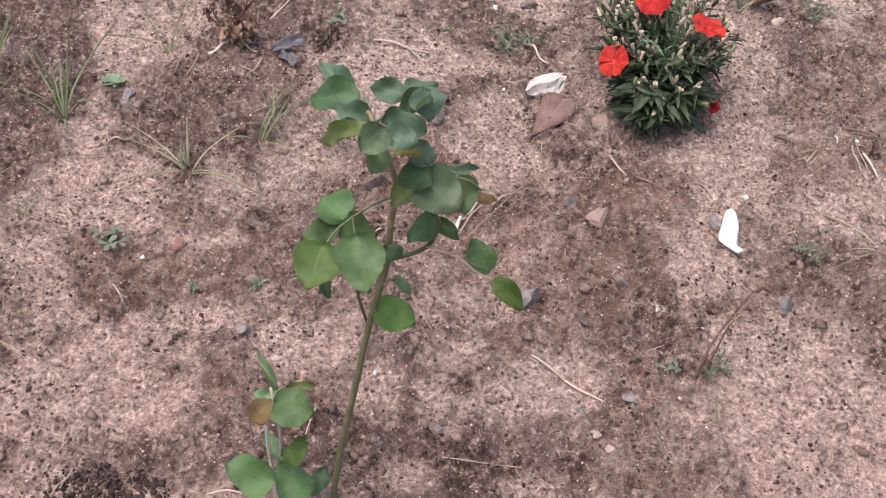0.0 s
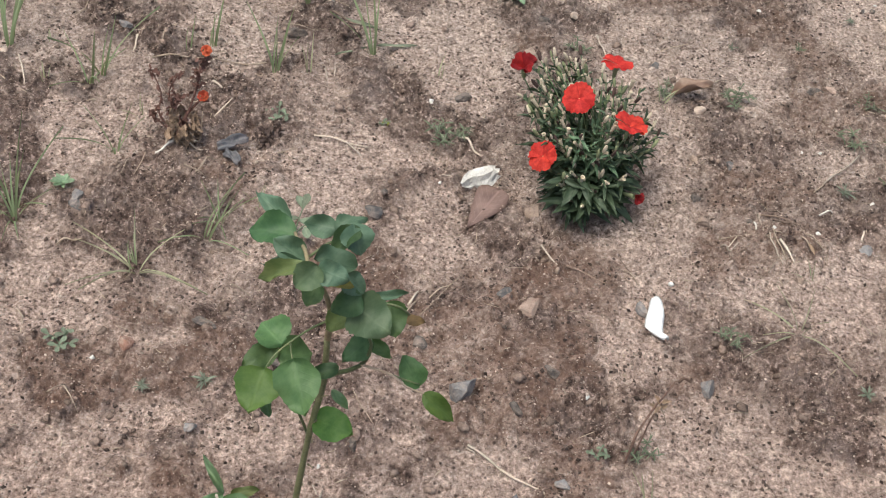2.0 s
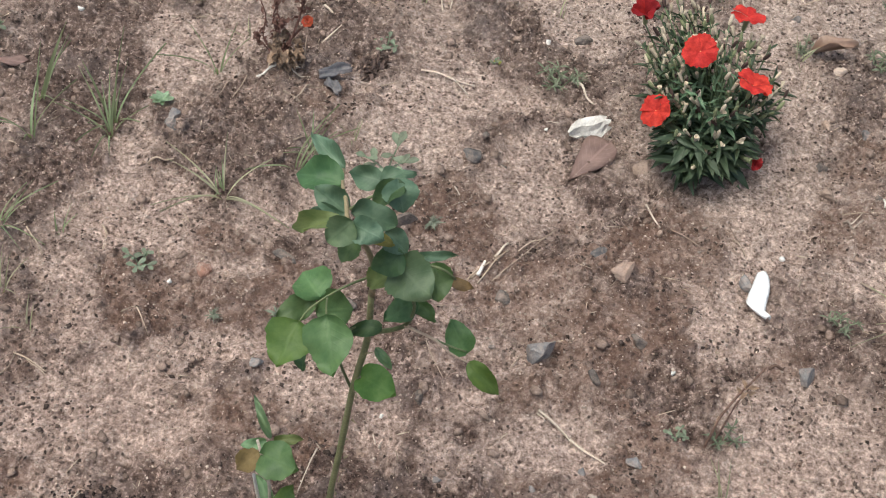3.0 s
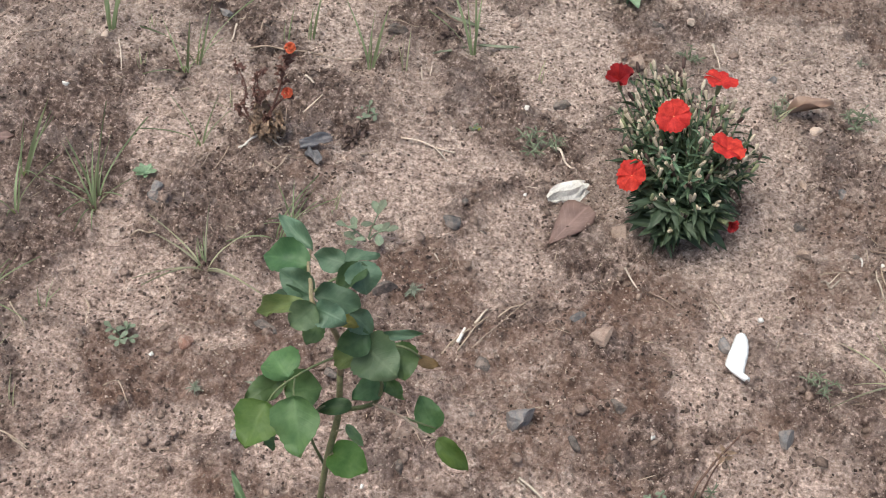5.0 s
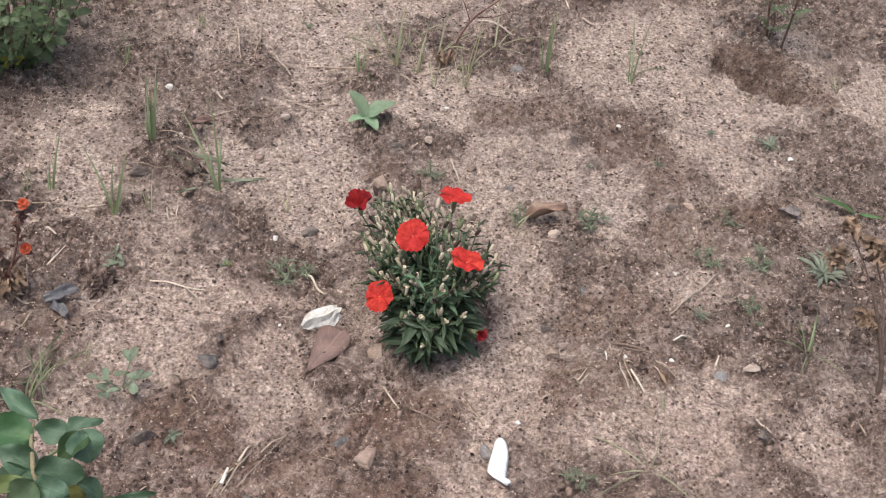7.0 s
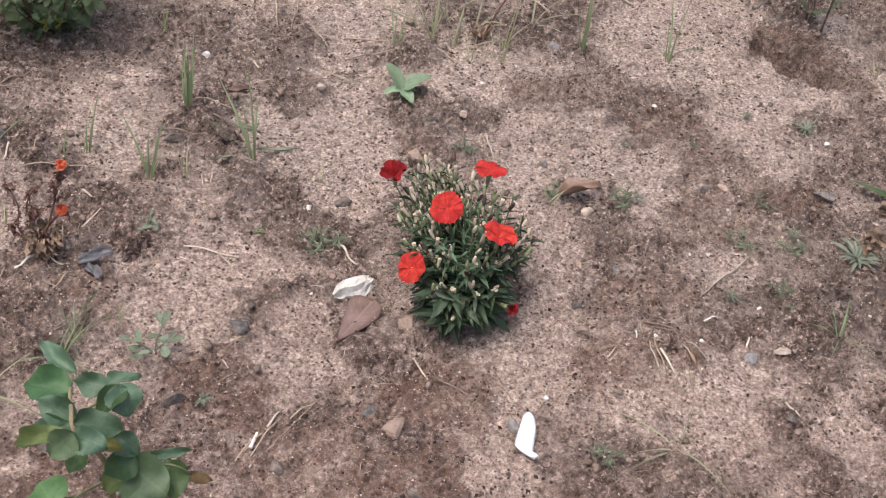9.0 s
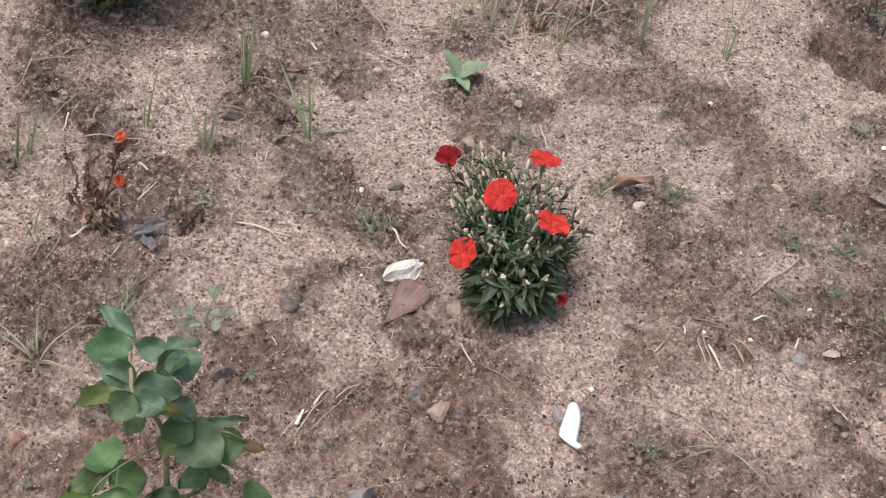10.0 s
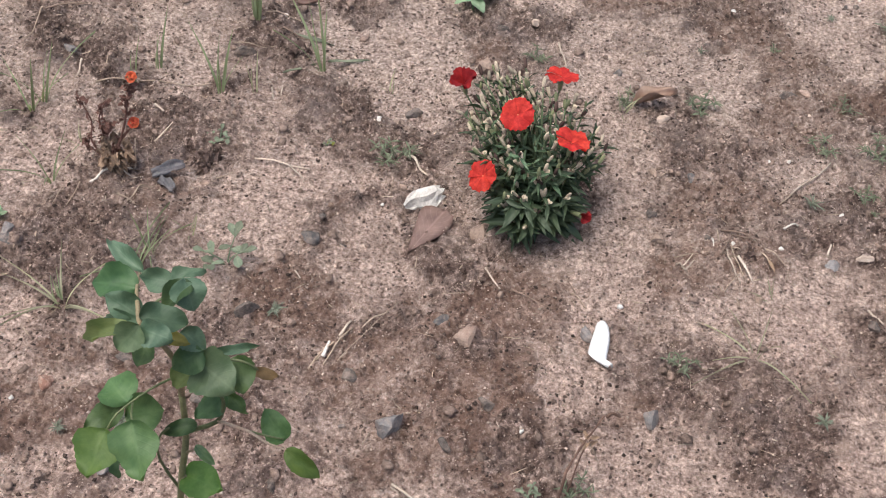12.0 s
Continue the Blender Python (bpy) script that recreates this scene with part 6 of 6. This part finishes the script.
stick(-0.157, -0.178, -0.123, -0.113, 0.0015, "straw")
stick(-0.151, -0.174, -0.149, -0.153, 0.0021, "white")
stick(-0.141, -0.142, -0.133, -0.119, 0.0015, "pale")
stick(-0.093, -0.083, -0.120, -0.127, 0.0012, "straw")
stick(-0.164, -0.187, -0.136, -0.139, 0.0012, "straw")
stick(-0.004, -0.006, 0.017, -0.039, 0.0013, "pale")
stick(0.029, -0.031, 0.078, -0.059, 0.0013, "brown")
stick(-0.125, 0.144, -0.094, 0.113, 0.0017, "pale")
stick(0.090, -0.007, 0.112, -0.043, 0.0010, "brown")
stick(0.337, 0.173, 0.386, 0.237, 0.0014, "pale")
stick(-0.118, 0.603, -0.046, 0.637, 0.0013, "straw")
stick(-0.030, 0.580, 0.050, 0.627, 0.0013, "straw")
stick(0.001, 0.689, 0.072, 0.668, 0.0013, "brown")
stick(-0.061, 0.559, -0.026, 0.547, 0.0013, "straw")
stick(-0.198, 0.571, -0.122, 0.574, 0.0013, "straw")
stick(-0.215, 0.485, -0.160, 0.457, 0.0012, "straw")
stick(-0.253, 0.437, -0.180, 0.473, 0.0012, "brown")
stick(0.040, 0.745, 0.096, 0.711, 0.0014, "pale")
stick(-0.335, 0.540, -0.260, 0.543, 0.0013, "brown")
stick(-0.141, 0.488, -0.185, 0.459, 0.0012, "straw")
stick(-0.851, 0.200, -0.813, 0.239, 0.0012, "brown")
stick(-0.824, 0.124, -0.775, 0.153, 0.0012, "brown")
stick(-0.391, 0.428, -0.416, 0.379, 0.0012, "brown")
stick(-0.365, 0.371, -0.314, 0.363, 0.0012, "straw")
stick(-0.390, 0.299, -0.329, 0.308, 0.0011, "straw")
stick(0.263, 0.006, 0.282, 0.036, 0.0010, "straw")
stick(0.255, 0.047, 0.267, 0.085, 0.0013, "brown")
stick(0.267, 0.085, 0.308, 0.078, 0.0010, "brown")
stick(0.275, 0.052, 0.285, 0.029, 0.0010, "pale")
stick(-0.301, 0.094, -0.234, 0.095, 0.0013, "pale")
stick(-0.218, 0.307, -0.245, 0.294, 0.0008, "straw")
stick(0.261, 0.055, 0.269, 0.035, 0.0013, "pale")
stick(0.269, 0.035, 0.279, 0.016, 0.0013, "pale")
stick(0.274, 0.049, 0.291, 0.020, 0.0016, "pale")
stick(0.299, 0.059, 0.316, 0.039, 0.0012, "straw")
stick(0.256, 0.050, 0.276, 0.049, 0.0011, "straw")
stick(0.246, 0.079, 0.247, 0.064, 0.0013, "white")
stick(0.354, 0.082, 0.370, 0.094, 0.0010, "brown")
stick(0.208, 0.038, 0.219, 0.032, 0.0010, "pale")
stick(0.219, 0.032, 0.227, 0.042, 0.0010, "pale")

# ---- stones ----
STONE_LABELS = {"grey": "grey stone half set in the soil", "dark": "small dark stone among soil crumbs", "slate": "flat dark slate piece tilted in the soil", "tan": "rounded tan stone dusted with sand", "pale": "smooth pale stone on the soil", "white": "tiny white pebble on the soil", "rust": "rusty orange stone half buried", "brick": "small broken piece of red brick"}


def stone(x, y, a, b, kind, tall=1.0):
    """a and b: half its length and half its depth."""
    rg = random.Random(int(7777 * (x + 2 * y)))
    bm = bmesh.new()
    bmesh.ops.create_icosphere(bm, subdivisions=3 if a > 0.006 else 2, radius=1)
    cuts = [(Vector((rg.gauss(0, 1), rg.gauss(0, 1), rg.gauss(0, 0.7))).normalized(), rg.uniform(0.35, 0.72)) for _ in range(9)]
    shift = Vector((rg.uniform(0, 50), rg.uniform(0, 50), 0))
    for v in bm.verts:
        p = v.co.copy()
        for n, d in cuts:
            over = p.dot(n) - d
            if over > 0:
                p -= n * over * 0.9
        p *= 1 + 0.22 * noise.noise(p * 1.6 + shift) + 0.12 * noise.noise(p * 4 + shift)
        v.co = p
    h = {"slate": 0.4, "white": 0.75, "rust": 0.45}.get(kind, 0.7) * min(a, b) * tall
    z = ground_z(x, y)
    bm.transform(Matrix.Translation((x, y, z + 0.12 * h)) @ Matrix.Rotation(rg.uniform(-0.5, 0.5), 4, "Z") @ Matrix.Rotation(rg.uniform(-0.2, 0.2), 4, "X") @ Matrix.Diagonal((a * 1.02, b * 0.95, h * 1.1, 1)))
    tagged(part("pebble" if a < 0.006 else "stone", bm, STONE[kind], smooth=a < 0.006), STONE_LABELS[kind], "pebble" if a < 0.006 else "stone", "stones on the soil")


stone(-0.008, -0.121, 0.0130, 0.0185, "rust", 0.8)
stone(-0.063, -0.240, 0.0165, 0.0170, "grey", 1.9)
stone(0.026, -0.317, 0.0045, 0.0056, "tan")
stone(0.047, -0.326, 0.0111, 0.0104, "grey")
stone(0.005, -0.356, 0.0049, 0.0089, "grey")
stone(0.020, -0.379, 0.0081, 0.0054, "pale")
stone(-0.540, -0.073, 0.0100, 0.0117, "grey")
stone(-0.422, -0.259, 0.0108, 0.0120, "brick")
stone(-0.451, -0.279, 0.0042, 0.0052, "white")
stone(-0.436, -0.278, 0.0048, 0.0052, "tan")
stone(-0.192, -0.358, 0.0033, 0.0041, "white")
stone(-0.185, -0.356, 0.0028, 0.0035, "tan")
stone(-0.201, -0.397, 0.0065, 0.0061, "rust")
stone(-0.351, -0.214, 0.0181, 0.0090, "dark")
stone(-0.118, -0.191, 0.0130, 0.0103, "dark")
stone(-0.114, -0.247, 0.0069, 0.0058, "dark")
stone(0.065, -0.222, 0.0029, 0.0058, "white")
stone(0.019, -0.043, 0.0057, 0.0063, "tan")
stone(-0.264, -0.247, 0.0082, 0.0073, "dark")
stone(-0.021, 0.039, 0.0158, 0.0165, "tan")
stone(0.241, 0.080, 0.0047, 0.0051, "dark")
stone(0.417, 0.085, 0.0118, 0.0105, "pale", 0.7)
stone(0.178, 0.279, 0.0125, 0.0101, "pale")
stone(0.495, 0.376, 0.0223, 0.0129, "slate")
stone(0.338, 0.361, 0.0139, 0.0097, "dark")
stone(0.359, 0.366, 0.0101, 0.0097, "rust")
stone(0.513, 0.504, 0.0059, 0.0074, "white")
stone(0.114, 0.355, 0.0091, 0.0086, "grey")
stone(0.107, 0.624, 0.0120, 0.0097, "grey")
stone(-0.049, 0.406, 0.0140, 0.0098, "dark")
stone(-0.341, 0.379, 0.0055, 0.0049, "white")
stone(-0.363, 0.475, 0.0066, 0.0072, "tan")
stone(-0.381, 0.476, 0.0066, 0.0062, "white")
stone(0.263, 0.527, 0.0041, 0.0041, "white")
stone(0.442, 0.597, 0.0035, 0.0033, "white")
stone(0.435, 0.577, 0.0060, 0.0064, "dark")
stone(0.421, 0.577, 0.0043, 0.0054, "dark")
stone(-0.170, 0.193, 0.0057, 0.0062, "white")
stone(-0.149, 0.202, 0.0100, 0.0089, "tan")
stone(-0.132, 0.222, 0.0130, 0.0108, "dark")
stone(-0.199, 0.015, 0.0053, 0.0058, "dark")
stone(-0.169, -0.012, 0.0052, 0.0057, "dark")
stone(-0.169, -0.013, 0.0033, 0.0041, "pale")
stone(-0.137, 0.057, 0.0027, 0.0033, "white")
stone(0.453, 0.284, 0.0030, 0.0038, "white")
stone(0.336, 0.231, 0.0037, 0.0037, "white")
stone(0.312, 0.226, 0.0029, 0.0036, "white")
stone(0.396, 0.150, 0.0036, 0.0044, "white")
stone(0.326, 0.084, 0.0041, 0.0043, "white")
stone(0.268, 0.070, 0.0034, 0.0034, "white")
stone(0.150, -0.035, 0.0045, 0.0048, "white")
stone(0.117, -0.082, 0.0100, 0.0140, "grey")
stone(0.537, 0.177, 0.0029, 0.0037, "white")
stone(0.015, 0.512, 0.0049, 0.0051, "white")
stone(-0.056, 0.324, 0.0120, 0.0169, "tan")
stone(-0.204, 0.434, 0.0080, 0.0070, "pale")
stone(-0.371, 0.287, 0.0153, 0.0115, "dark")
stone(0.460, 0.805, 0.0095, 0.0095, "dark")
stone(0.450, 0.796, 0.0113, 0.0106, "dark")
stone(0.597, 0.778, 0.0076, 0.0095, "dark")
stone(0.558, 0.861, 0.0068, 0.0073, "dark")
stone(-0.545, 0.600, 0.0125, 0.0112, "dark")
stone(0.300, 0.003, 0.0066, 0.0066, "tan")
stone(0.423, -0.014, 0.0093, 0.0083, "dark")
stone(-0.744, 0.155, 0.0070, 0.0068, "pale")
stone(-0.715, 0.145, 0.0069, 0.0077, "pale")
stone(-0.720, 0.047, 0.0059, 0.0046, "white")
stone(-0.587, 0.238, 0.0123, 0.0077, "grey")
stone(-0.566, -0.069, 0.0020, 0.0025, "dark")
stone(-0.660, -0.087, 0.0055, 0.0052, "tan")
stone(-0.045, -0.454, 0.0051, 0.0045, "dark")
stone(0.037, -0.390, 0.0074, 0.0060, "pale")
stone(-0.035, -0.384, 0.0053, 0.0066, "grey")
stone(-0.121, -0.406, 0.0052, 0.0052, "grey")
stone(-0.324, -0.347, 0.0077, 0.0083, "grey")
stone(0.384, 0.072, 0.0081, 0.0119, "grey")
stone(0.193, -0.179, 0.0118, 0.0133, "grey")
stone(0.174, 0.104, 0.0081, 0.0084, "dark")
stone(-0.246, -0.130, 0.0150, 0.0140, "dark", 1.5)
stone(-0.038, -0.102, 0.0098, 0.0122, "slate")
stone(0.026, -0.195, 0.0105, 0.0088, "dark")
stone(-0.008, -0.256, 0.0091, 0.0078, "dark")
stone(-0.165, -0.326, 0.0090, 0.0127, "dark")
stone(-0.203, -0.013, 0.0145, 0.0130, "slate", 1.7)
stone(0.219, 0.179, 0.0084, 0.0105, "slate")
stone(0.173, 0.179, 0.0063, 0.0105, "tan")
stone(0.187, 0.070, 0.0106, 0.0100, "tan")
stone(-0.005, 0.426, 0.0071, 0.0079, "pale")
stone(-0.535, -0.087, 0.0108, 0.0101, "slate")
stone(0.428, 0.837, 0.0115, 0.0096, "dark")
stone(0.479, 0.855, 0.0077, 0.0085, "dark")
